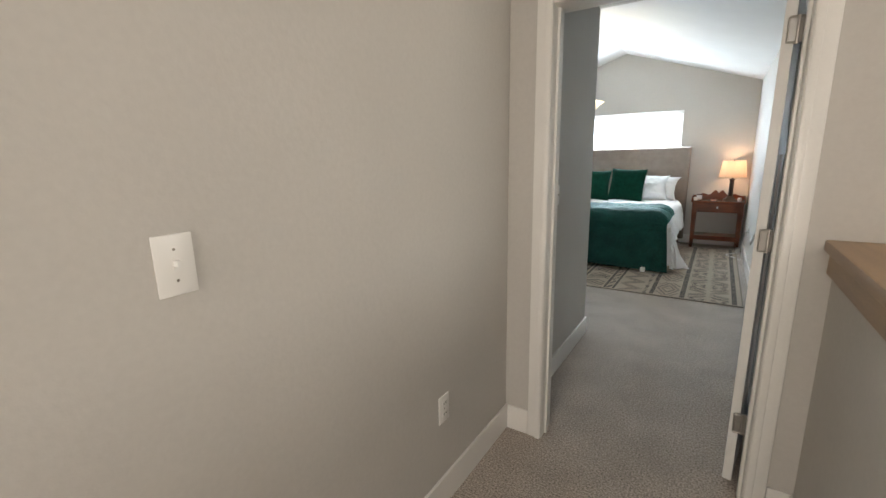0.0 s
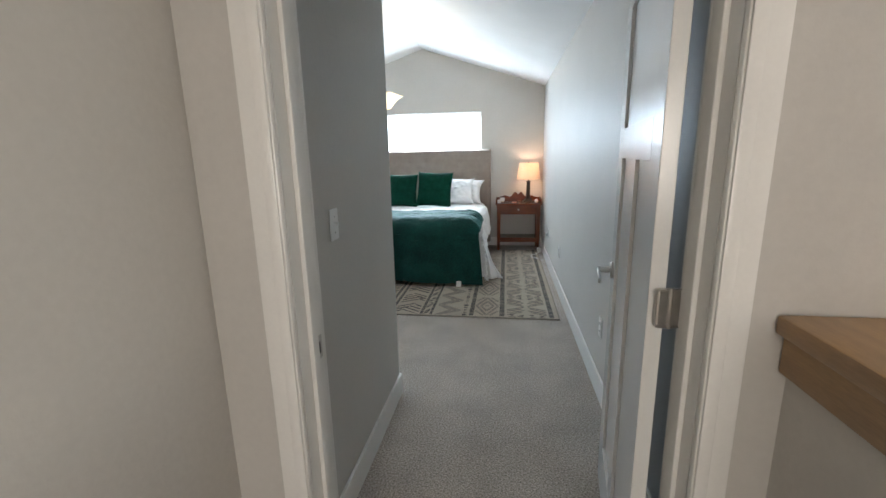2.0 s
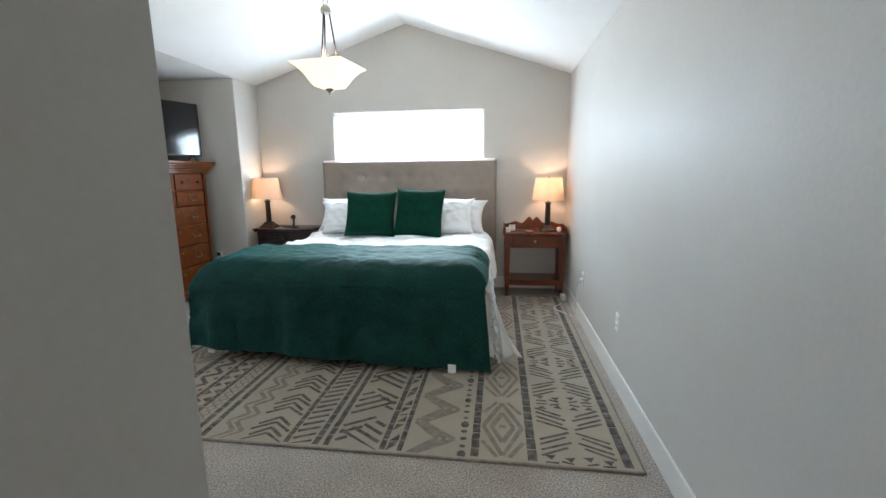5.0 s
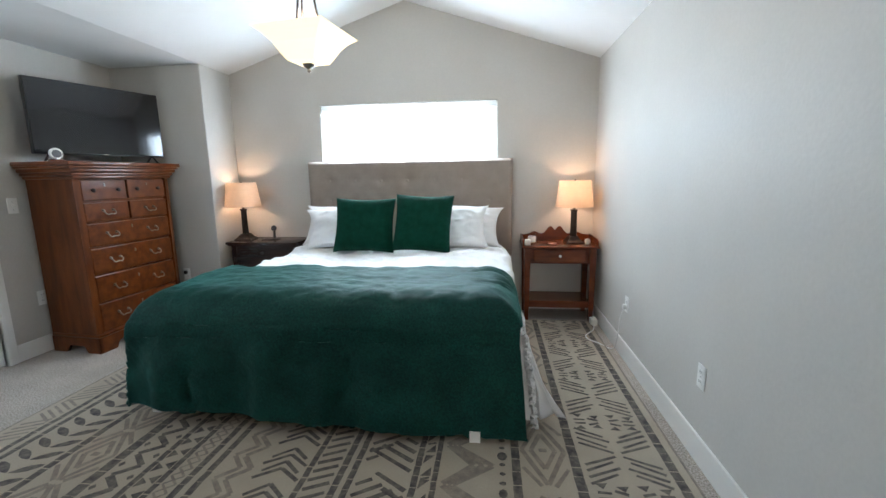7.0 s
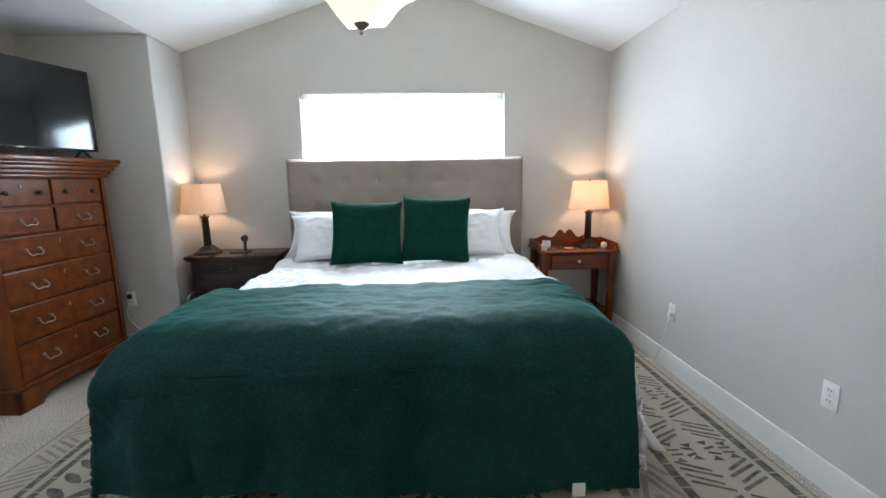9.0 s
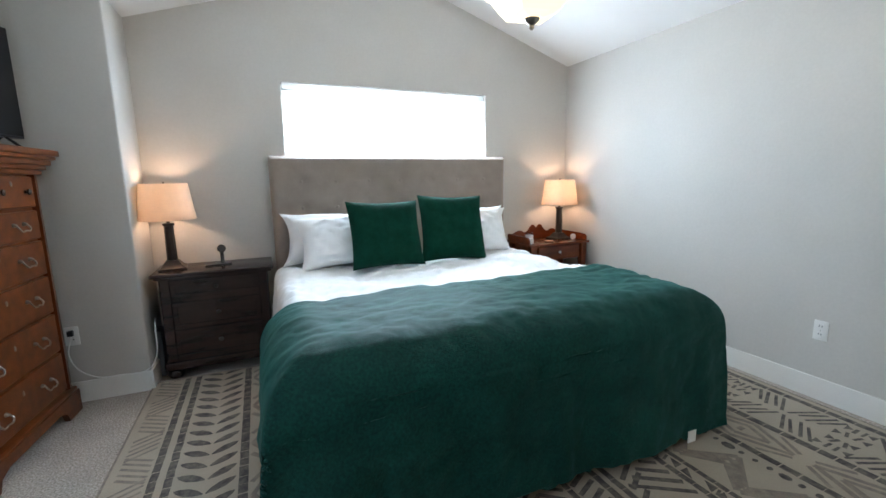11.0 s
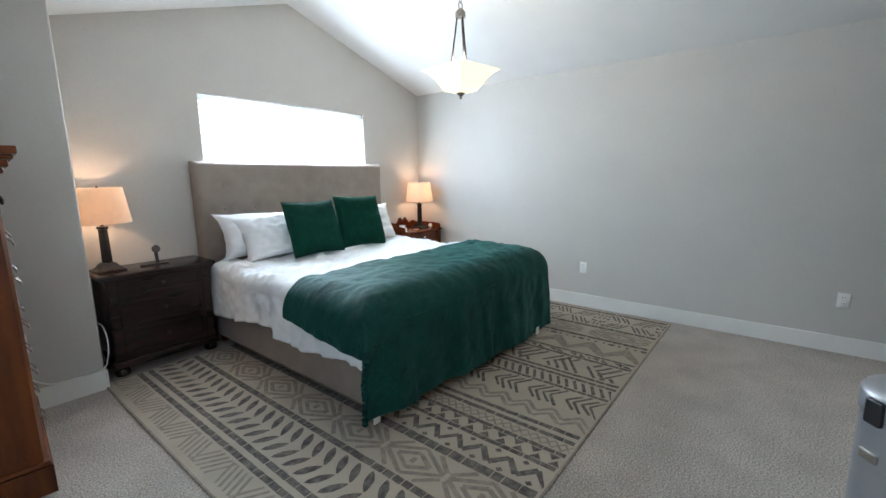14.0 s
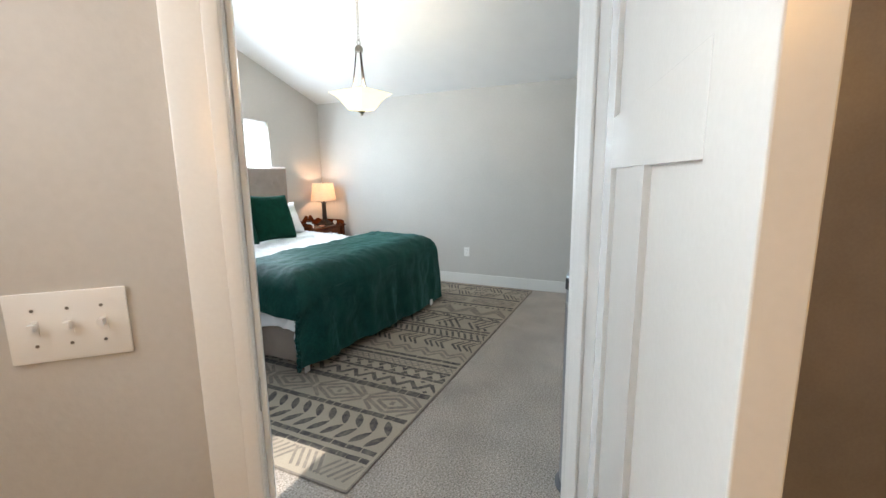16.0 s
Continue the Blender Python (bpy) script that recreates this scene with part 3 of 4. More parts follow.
def zigzag(bm, x0, x1, s, w):
    for y in steps(RY0, RY1, s):
        seg(bm, x0, y - s / 2, x1, y, w)
        seg(bm, x1, y, x0, y + s / 2, w)


for x, w in ((0.322, 0.042), (-0.12, 0.045), (-0.40, 0.04), (-0.775, 0.026), (-0.865, 0.03), (-1.16, 0.03), (-1.215, 0.032), (-1.375, 0.028),
             (-1.845, 0.034), (-1.91, 0.034), (-2.03, 0.03), (-2.15, 0.03), (-2.36, 0.055), (-2.655, 0.04), (-2.965, 0.034), (-3.03, 0.034)):
    stripe(dark, x, w)
# band of crossed feathers beside the wall, with rows of small triangles between them
AC = 0.102
for y in steps(RY0, RY1, 0.55):
    for e in (1, -1):
        for k in range(4):
            o = 0.014 + 0.042 * k
            for s in (1, -1):
                seg(dark, AC + s * (0.018 + 0.022 * (k % 2)), y + e * o, AC + s * 0.175, y + e * (o + 0.072), 0.017)
        for k in range(4):
            cx = AC + (-0.135 + 0.09 * k)
            cy = y + e * (0.222 + 0.012 * (k % 2))
            poly(dark, [(cx - 0.028, cy - e * 0.012), (cx + 0.028, cy - e * 0.018), (cx + 0.004, cy + e * 0.02)])
        for s in (1, -1):
            seg(dark, AC + s * 0.03, y + e * 0.268, AC + s * 0.085, y + e * 0.25, 0.018)
            seg(dark, AC + s * 0.10, y + e * 0.264, AC + s * 0.16, y + e * 0.262, 0.016)
diamonds(mid, -0.375, -0.15, 0.52)
for y in steps(RY0, RY1, 0.52):
    for s in (1, -1):
        for e in (1, -1):
            seg(mid, -0.262 + s * 0.105, y + e * 0.13, -0.262 + s * 0.03, y + e * 0.25, 0.022)
for i, y in enumerate(steps(RY0, RY1, 0.062)):
    r = rr.uniform(0.016, 0.021) * (1.35 if i % 4 == 0 else 1.0)
    poly(dark, [(-0.465 + r * 0.9 * math.cos(a * 0.785), y + r * (0.7 if i % 4 else 1.2) * math.sin(a * 0.785)) for a in range(8)])
for o in (0.0, 0.075, 0.15):
    zigzag(mid, -0.735 + o * 0.3, -0.60 + o * 0.6, 0.27, 0.03)
for i, y in enumerate(steps(RY0, RY1, 0.085)):
    s = 1 if i % 2 else -1
    poly(dark, [(-0.845, y - 0.034), (-0.795, y - s * 0.03), (-0.82 + s * 0.02, y + 0.03)])
    if i % 3 == 0:
        seg(dark, -0.84, y + 0.03, -0.80, y + 0.045, 0.014)
# large hatched triangles
for i, y in enumerate(steps(RY0, RY1, 0.30)):
    s = 1 if i % 2 else -1
    tip, foot = (-0.895, -1.125) if s > 0 else (-1.125, -0.895)
    for k in range(4):
        l = 1 - k / 4.2
        seg(dark, foot, y - 0.15 + 0.068 * k, foot + (tip - foot) * l, y - 0.15 + 0.068 * k + 0.15 * l, 0.026)
        if k:
            seg(dark, tip, y - 0.15 + 0.062 * k, tip + (foot - tip) * k / 4.4, y - 0.15 + 0.062 * k + 0.15 * k / 4.4, 0.024)
for y in steps(RY0, RY1, 0.058):
    seg(dark, -1.352, y - 0.03, -1.245, y + 0.022, 0.024)
# stacked chevrons
for i, y in enumerate(steps(RY0, RY1, 0.24)):
    for k in range(4):
        o = 0.05 * k - 0.10
        l = 0.11 - 0.02 * (k % 2)
        seg(dark, -1.51 - l, y + o - 0.02, -1.51, y + o + 0.055, 0.021)
        seg(dark, -1.51, y + o + 0.055, -1.51 + l, y + o - 0.02, 0.021)
for o in (0.0, 0.055):
    zigzag(mid, -1.79 + o, -1.71 + o, 0.16, 0.026)
for y in steps(RY0, RY1, 0.055):
    seg(mid, -2.005, y - 0.028, -1.94, y + 0.028, 0.012)
    seg(mid, -2.005, y + 0.028, -1.94, y - 0.028, 0.012)
for y in steps(RY0, RY1, 0.10):
    poly(dark, [(-2.13, y - 0.045), (-2.13, y + 0.02), (-2.085, y - 0.012)])
    poly(dark, [(-2.05, y + 0.045), (-2.05, y - 0.018), (-2.095, y + 0.014)])
zigzag(dark, -2.295, -2.205, 0.15, 0.034)
for y in steps(RY0, RY1, 0.15):
    for x, o in ((-2.31, 0.0), (-2.19, 0.075)):
        poly(dark, [(x - 0.017, y + o), (x, y + o + 0.02), (x + 0.017, y + o), (x, y + o - 0.02)])
diamonds(mid, -2.625, -2.395, 0.40)
for y in steps(RY0, RY1, 0.40):
    for s in (1, -1):
        for e in (1, -1):
            seg(mid, -2.51 + s * 0.112, y + e * 0.09, -2.51 + s * 0.025, y + e * 0.19, 0.026)
# leaves
for y in steps(RY0, RY1, 0.095):
    for s in (1, -1):
        pts = []
        for k, wd in ((0.0, 0.004), (0.25, 0.018), (0.55, 0.024), (0.85, 0.014), (1.0, 0.0)):
            pts.append((k, wd))
        a, b = Vector((-2.81 + s * 0.006, y)), Vector((-2.81 + s * 0.125, y + 0.07))
        d = b - a
        n = Vector((-d.y, d.x)).normalized()
        up = [a + d * k + n * wd for k, wd in pts]
        dn = [a + d * k - n * wd for k, wd in pts[-2::-1]]
        poly(dark, [(p.x, p.y) for p in up + dn])
# fishbone hatch at the far side
for i, y in enumerate(steps(RY0, RY1, 0.042)):
    s = 1 if (i // 5) % 2 else -1
    seg(mid, -3.19, y - s * 0.035, -3.062, y + s * 0.035, 0.017)
part("dark_pattern", dark, RUGDARK, rug, "dark grey woven motifs")["kind"] = "stuff"
part("grey_pattern", mid, RUGMID, rug, "faded grey woven motifs")["kind"] = "stuff"
bm = B()
for a, b, c, d in ((RX0 - .006, RX0 + .006, RY0, RY1), (RX1 - .006, RX1 + .006, RY0, RY1), (RX0, RX1, RY0 - .006, RY0 + .006), (RX0, RX1, RY1 - .006, RY1 + .006)):
    box(bm, a, b, c, d, 0.0005, 0.013, 0.003)
part("binding", bm, RUGMID, rug)

# ---------- bed ----------
BX0, BX1, BY0, BY1 = -2.39, -0.40, 6.06, 8.12
BC = (BX0 + BX1) / 2
bed = thing("bed", Matrix(), "king bed with taupe upholstered frame and headboard", "bed")
part("side_rail", bx(BX0, BX0 + 0.05, BY0, BY1, 0.07, 0.37, 0.012, 3), LINEN, bed, smooth=True)
part("side_rail", bx(BX1 - 0.05, BX1, BY0, BY1, 0.07, 0.37, 0.012, 3), LINEN, bed, smooth=True)
part("foot_rail", bx(BX0 + 0.05, BX1 - 0.05, BY0, BY0 + 0.05, 0.07, 0.37, 0.012, 3), LINEN, bed, smooth=True)
part("slat_base", bx(BX0 + 0.05, BX1 - 0.05, BY0 + 0.05, BY1, 0.28, 0.33), ESPRESSO, bed)
for x in (BX0 + 0.06, BX1 - 0.06):
    for y in (BY0 + 0.05, BY1 - 0.1):
        part("leg", lathe([(0.030, 0.012), (0.042, 0.07)], sides=4), REDWOOD, bed, m=Matrix.Translation((x, y, 0)))
# tufted headboard
HB0, HB1, HBZ, HY = -2.405, -0.325, 1.535, 8.135
bm = B()
nx, nz = 105, 60
rows_t = [0.93, 1.13, 1.335]
cols_t = [HB0 + 0.23 + i * (HB1 - HB0 - 0.46) / 6 for i in range(7)]
grid = []
for j in range(nz + 1):
    z = 0.08 + (HBZ - 0.08) * j / nz
    row = []
    for i in range(nx + 1):
        x = HB0 + (HB1 - HB0) * i / nx
        e = min(x - HB0, HB1 - x, HBZ - z) 
        y = HY - 0.0 + 0.035 * max(0, 1 - e / 0.035) ** 2
        dd = 0
        for zt in rows_t:
            dz = abs(z - zt)
            dd += 0.004 * math.exp(-(dz / 0.012) ** 2)
            for xt in cols_t:
                r2 = (x - xt) ** 2 + (z - zt) ** 2
                dd += 0.014 * math.exp(-r2 / 0.0016)
        row.append(bm.verts.new((x, y + dd, z)))
    grid.append(row)
for j in range(nz):
    for i in range(nx):
        bm.faces.new((grid[j][i], grid[j][i + 1], grid[j + 1][i + 1], grid[j + 1][i]))
bk = 8.238
loop = [grid[0][i] for i in range(nx + 1)] + [grid[j][nx] for j in range(1, nz + 1)] + [grid[nz][i] for i in range(nx - 1, -1, -1)] + [grid[j][0] for j in range(nz - 1, 0, -1)]
back = [bm.verts.new((v.co.x, bk, v.co.z)) for v in loop]
for i in range(len(loop)):
    k = (i + 1) % len(loop)
    bm.faces.new((loop[i], loop[k], back[k], back[i]))
bm.faces.new(back)
hb = part("headboard", bm, LINEN, bed, "taupe button-tufted linen headboard", smooth=True)
for zt in rows_t:
    for xt in cols_t:
        part("button", lathe([(0.013, 0), (0.012, 0.005), (0.006, 0.008)], 12), LINEN, hb, smooth=True, m=pose(xt, HY + 0.012, zt, 90))
for x in (HB0 + 0.1, HB1 - 0.1):
    part("headboard_foot", bx(x - 0.04, x + 0.04, 8.15, 8.22, 0.0125, 0.10), LINEN, bed)
mt = thing("mattress", Matrix(), "white mattress under the bedding", "mattress")
part("mattress_body", bx(BX0 + 0.03, BX1 - 0.03, BY0 + 0.03, 8.10, 0.332, 0.66, 0.05, 4), SHEET, mt, smooth=True)


def drape(x0, x1, y0, y1, top, left, right, foot, head=0.0, r=0.07, nx=110, ny=90, fold=0.02, puff=0.02, seed=1, hem=0.0, flare=0.05, crease=0.008, left_head=None):
    """Cloth laid over a box: it bends over the edges and hangs in folds. left, right, foot: lengths that hang."""
    bm = B()
    U0, U1, V0, V1 = -left, (x1 - x0) + right, -foot, (y1 - y0)
    g = []
    def bend(d):
        """Outward run and drop for a length d past the edge."""
        q = r * math.pi / 2
        if d <= 0:
            return 0.0, 0.0
        if d < q:
            a = d / r
            return r * math.sin(a), r * (1 - math.cos(a))
        return r, r + d - q
    for j in range(ny + 1):
        row = []
        v = V0 + (V1 - V0) * j / ny
        for i in range(nx + 1):
            ul = U0 if left_head is None else -left_head + (U0 + left_head) * min(1, max(0, 1 - v / (y1 - y0)))
            u = ul + (U1 - ul) * i / nx
            ax, dx = bend(-u) if u < 0 else bend(u - (x1 - x0))
            ay, dy = bend(-v)
            sx = -1 if u < 0 else 1
            x = x0 + min(max(u, 0), x1 - x0) + sx * ax
            y = y0 + max(v, 0) - ay
            drop = max(dx, dy) + 0.12 * min(dx, dy)
            hang = max(0, drop - r)
            n1 = noise.noise(Vector((x * 2.3 + seed, y * 2.3, seed * 3.1)))
            n2 = noise.noise(Vector((x * 7 + seed, y * 7, seed)))
            n3 = noise.noise(Vector((x * 16, y * 22 + seed, 4.0)))
            z = top - drop + (puff * n1 + puff * 0.45 * n2 + puff * 0.18 * n3) * max(0, 1 - hang / 0.1)
            if dx > r * 0.5:
                f = fold * min(1, hang / 0.25) * (math.sin(y * 11 + seed + 2 * n1) + 0.6 * math.sin(y * 23 + 3 * n1)) + flare * hang
                x += sx * (f + 0.3 * puff * n2)
            if dy > r * 0.5:
                f = fold * min(1, hang / 0.25) * (math.sin(x * 9 + seed * 2 + 2 * n1) + 0.5 * math.sin(x * 21 + 2 * n2)) + flare * hang
                y -= f + 0.3 * puff * n2
            if drop > 0.2:
                z += hem * math.sin(x * 5 + y * 6 + seed) * min(1, hang / 0.3)
            w1 = noise.noise(Vector((x * 10 + seed, y * 14, z * 9)))
            w2 = noise.noise(Vector((x * 24, y * 30 + seed, z * 20)))
            k = crease * (w1 + 0.5 * w2 - 0.9 * abs(noise.noise(Vector((x * 5, y * 9 + seed, z * 5)))))
            if hang > 0.02:
                x, y = x + (sx * k if dx > dy else 0), y - (k if dy >= dx else 0)
            else:
                z += k
            row.append(bm.verts.new((x, y, max(z, 0.03))))
        g.append(row)
    for j in range(ny):
        for i in range(nx):
            bm.faces.new((g[j][i], g[j][i + 1], g[j + 1][i + 1], g[j + 1][i]))
    return bm


dv = thing("duvet", Matrix(), "rumpled white cotton duvet spread over the bed", "bedding")
bm = drape(BX0 + 0.05, BX1 - 0.05, BY0 + 0.09, 7.98, 0.715, 0.44, 0.46, 0.62, puff=0.042, fold=0.020, seed=2, hem=0.03, flare=0.10, r=0.09, nx=190, ny=180, crease=0.021)
for v in bm.verts:
    # pressed flat under the throw
    if v.co.y < 6.70:
        k = min(1.0, (6.70 - v.co.y) / 0.12)
        cap_z = 0.70 - 0.07 * max(0.0, (6.35 - v.co.y) / 0.3) - 0.06 * max(0.0, (abs(v.co.x - BC) - 0.70) / 0.25)
        v.co.z = v.co.z * (1 - k) + min(v.co.z, cap_z) * k
ob = part("cover", bm, SHEET, dv, smooth=True)
so = ob.modifiers.new("thick", 'SOLIDIFY')
so.thickness, so.offset = 0.02, -1
# corner of the sheet trailing to the floor
bm = B()
g = []
for j in range(15):
    row = []
    for i in range(9):
        k = j / 14
        x = -0.335 + 0.015 * k + (0.20 * (i / 8)) * k ** 1.3 + 0.012 * math.sin(i * 1.9 + k * 4)
        y = 6.14 + 0.03 * math.sin(i * 1.4) + 0.10 * (i / 8) * (1 - k)
        row.append(bm.verts.new((x, y, 0.50 - 0.46 * k + 0.03 * (i / 8) * k)))
    g.append(row)
for j in range(14):
    for i in range(8):
        bm.faces.new((g[j][i], g[j][i + 1], g[j + 1][i + 1], g[j + 1][i]))
ob = part("trailing_corner", bm, SHEET, dv, smooth=True)
ob.modifiers.new("thick", 'SOLIDIFY').thickness = 0.006

th = thing("throw_blanket", Matrix(), "dark green plush throw over the foot of the bed", "blanket")
bm = drape(BX0 + 0.06, BX1 - 0.155, BY0 + 0.10, 6.71, 0.752, 0.40, 0.22, 0.86, puff=0.014, fold=0.017, seed=5, hem=0.018, flare=0.075, r=0.195, nx=210, ny=170, crease=0.006, left_head=0.33)
for v in bm.verts:
    if v.co.z < 0.5:
        v.co.z += 0.075 * (0.5 - v.co.z) / 0.5 * (BX1 - v.co.x) / 2.0 * (1.25 if v.co.y < 6.3 else 0.6)
        v.co.z = max(v.co.z, 0.03)
for v in bm.verts:
    if v.co.x > BX1 - 0.4 and v.co.y > 6.3 and v.co.z > 0.66:
        v.co.z += 0.012 * math.sin(v.co.y * 60 + 6 * noise.noise(v.co * 5)) * (v.co.x - BX1 + 0.4) / 0.4
for v in bm.verts:
    c = v.co
    k = 0.016 * noise.noise(Vector((c.x * 2.6, c.y * 5, c.z * 4.2))) - 0.011 * abs(noise.noise(Vector((c.x * 6 + 2 * c.z, c.y * 6, c.z * 5 - 2 * c.x))))
    if c.z < 0.6 and c.y < 6.0:
        c.y += k
    elif c.z > 0.64:
        c.z += 0.45 * k + 0.004
ob = part("plush_cloth", bm, GREEN, th, smooth=True)
so = ob.modifiers.new("thick", 'SOLIDIFY')
so.thickness, so.offset = 0.018, 1
bm = B()
box(bm, -0.63, -0.575, 5.925, 5.929, 0.014, 0.075, 0, 2, None)
part("care_tag", bm, PLASTIC, th, "white care tag at the hem", m=Matrix.Translation((0, 0, 0)))
part("care_tag", bx(-2.47, -2.42, 5.985, 5.989, 0.05, 0.11), PLASTIC, th, "white care tag at the hem")


def pillow(name, label, w, h, t, material, m, corner=0.10, sag=0.03, seed=0, wr=0.006, ears=0.0):
    ob = thing(name, m, label, "pillow")
    bm = B()
    n = 26
    for s in (1, -1):
        g = []
        for j in range(n + 1):
            row = []
            for i in range(n + 1):
                u, v = 2 * i / n - 1, 2 * j / n - 1
                e = max(0, (1 - u ** 4)) ** 0.5 * max(0, (1 - v ** 4)) ** 0.5
                pin = 1 - corner * (1 - abs(v) ** 2) * abs(u) ** 3
                pin2 = 1 - corner * (1 - abs(u) ** 2) * abs(v) ** 3
                k = noise.noise(Vector((u * 2.4 + seed, v * 2.4, s + seed)))
                k2 = noise.noise(Vector((u * 6 + seed, v * 6, s * 2 + seed)))
                ear = 1 + ears * abs(u * v) ** 5
                x, z = u * w / 2 * pin * ear, v * h / 2 * pin2 * ear
                e += 0.08 * ears * k2 * abs(u)
                y = s * t / 2 * e * (1 + 0.12 * k - 0.25 * max(0, v)) + (wr * k2 + wr * k) * e
                row.append(bm.verts.new((x, y, z - sag * (u * u - 0.3) * (v > 0) * v)))
            g.append(row)
        for j in range(n):
            for i in range(n):
                bm.faces.new((g[j][i], g[j][i + 1], g[j + 1][i + 1], g[j + 1][i]))
    bmesh.ops.remove_doubles(bm, verts=bm.verts, dist=0.0005)
    part("case", bm, material, ob, smooth=True)
    return ob


ZP = 0.715
pillow("pillow", "white cotton pillow leaning against the headboard", 0.66, 0.40, 0.20, SHEET, pose(-2.01, 7.93, ZP + 0.195, -24, 2, 0), 0.10, 0.03, 1, 0.02, 0.09)
pillow("pillow", "white cotton pillow leaning against the headboard", 0.64, 0.40, 0.18, SHEET, pose(-1.94, 7.77, ZP + 0.19, -24, -2, 2), 0.10, 0.03, 2, 0.02, 0.09)
pillow("pillow", "white cotton pillow leaning against the headboard", 0.68, 0.40, 0.20, SHEET, pose(-0.79, 7.93, ZP + 0.195, -24, 3, 0), 0.10, 0.03, 3, 0.02, 0.09)
pillow("pillow", "white cotton pillow leaning against the headboard", 0.60, 0.40, 0.18, SHEET, pose(-0.87, 7.78, ZP + 0.19, -22, -3, -3), 0.10, 0.03, 4, 0.02, 0.09)
pillow("cushion", "square dark green plush cushion", 0.55, 0.50, 0.16, GREENP, pose(-1.66, 7.61, ZP + 0.235, -20, 1, 3), 0.07, 0.0, 5, 0.004)
pillow("cushion", "square dark green plush cushion, set a little higher", 0.53, 0.52, 0.16, GREENP, pose(-1.13, 7.61, ZP + 0.25, -19, 2, -4), 0.07, 0.0, 6, 0.004)

# ---------- table lamps ----------
def table_lamp(m, label):
    ob = thing("table_lamp", m, label, "lamp", "bedside lamps")
    part("base", lathe([(0.083, 0), (0.083, 0.014), (0.066, 0.026), (0.058, 0.034), (0.04, 0.06), (0.033, 0.066)], sides=4), BRONZE, ob)
    bm = lathe([(0.030, 0.062), (0.026, 0.30), (0.034, 0.305), (0.034, 0.318), (0.018, 0.322)], sides=8)
    part("column", bm, BRONZE, ob)
    part("neck", lathe([(0.010, 0.32), (0.010, 0.40), (0.016, 0.402), (0.016, 0.45)], 14), BRONZE, ob, smooth=True)
    sh = lathe([(0.175, 0.345), (0.142, 0.588), (0.140, 0.588), (0.173, 0.345), (0.175, 0.345)], 48, close=True)
    part("shade", sh, SHADE, ob, "tapered linen drum shade, lit", smooth=True)
    bm = B()
    for a in range(3):
        box(bm, 0, 0.14, -0.0015, 0.0015, 0.571, 0.574, 0, 2, pose(0, 0, 0, 0, 0, 120 * a))
    part("spider", bm, BRONZE, ob)
    part("finial", lathe([(0.006, 0.56), (0.009, 0.585), (0.003, 0.60)], 10), BRONZE, ob, smooth=True)
    lb = part("light_bulb", lathe([(0.013, 0.44), (0.028, 0.465), (0.03, 0.485), (0.02, 0.505), (0.004, 0.513)], 14), glow("bulb_glow", (1, 0.75, 0.45), 4), ob, smooth=True)
    lb.visible_shadow = False
    return ob


NLZ, NRZ = 0.750, 0.725
table_lamp(pose(-3.075, 8.04, NLZ, 0, 0, 6), "dark bronze table lamp with lit linen shade on the dark nightstand")
table_lamp(pose(0.248, 8.05, NRZ, 0, 0, 4), "dark bronze table lamp with lit linen shade on the red-brown nightstand")
bulb("lamp_light_a", (-3.075, 8.04, NLZ + 0.475), 6.5, WARM, 0.032)
bulb("lamp_light_b", (0.248, 8.05, NRZ + 0.475), 6.5, WARM, 0.032)

# ---------- dark nightstand ----------
def drawer(parent, x0, x1, z0, z1, y, material, inset=True, name="drawer"):
    """Front at y facing -y, with a raised border and a sunk field."""
    bm = B()
    if inset:
        w = 0.028
        box(bm, x0, x1, y - 0.004, y + 0.012, z0, z1)
        box(bm, x0, x1, y - 0.016, y - 0.004, z0, z0 + w, 0.004)
        box(bm, x0, x1, y - 0.016, y - 0.004, z1 - w, z1, 0.004)
        box(bm, x0, x0 + w, y - 0.0155, y - 0.0045, z0 + w, z1 - w, 0.003)
        box(bm, x1 - w, x1, y - 0.0155, y - 0.0045, z0 + w, z1 - w, 0.003)
    else:
        box(bm, x0, x1, y - 0.016, y + 0.010, z0, z1, 0.006, 2)
    return part(name, bm, material, parent, smooth=False)


def knob(parent, x, y, z, material, r=0.013):
    return part("knob", lathe([(r * 0.55, 0), (r * 0.5, 0.01), (r, 0.016), (r * 0.95, 0.022), (r * 0.4, 0.027)], 16), material, parent, smooth=True, m=pose(x, y, z, 90))


n1 = thing("nightstand", pose(-2.81, 7.855, 0), "espresso brown wooden nightstand with three drawers and bun feet", "nightstand")
part("top", box(box(B(), -0.375, 0.375, -0.012, 0.385, 0.724, NLZ, 0.007), -0.36, 0.36, 0.0, 0.38, 0.708, 0.725, 0.006), ESPRESSO, n1, smooth=True)
part("body", bx(-0.335, 0.335, 0.022, 0.375, 0.13, 0.709, 0.003), ESPRESSO, n1)
part("plinth", box(B(), -0.352, 0.352, 0.005, 0.378, 0.075, 0.132, 0.010, 3), ESPRESSO, n1, smooth=True)
for i, (a, b) in enumerate(((0.575, 0.70), (0.365, 0.545), (0.155, 0.355))):
    d = drawer(n1, -0.27, 0.27, a, b, 0.024, ESPRESSO)
    k = knob(d, 0, 0.018, (a + b) / 2, BRONZE, 0.015)
    part("backplate", lathe([(0.016, 0), (0.014, 0.003)], 14), BRONZE, d, m=pose(0, 0.021, (a + b) / 2, 90))
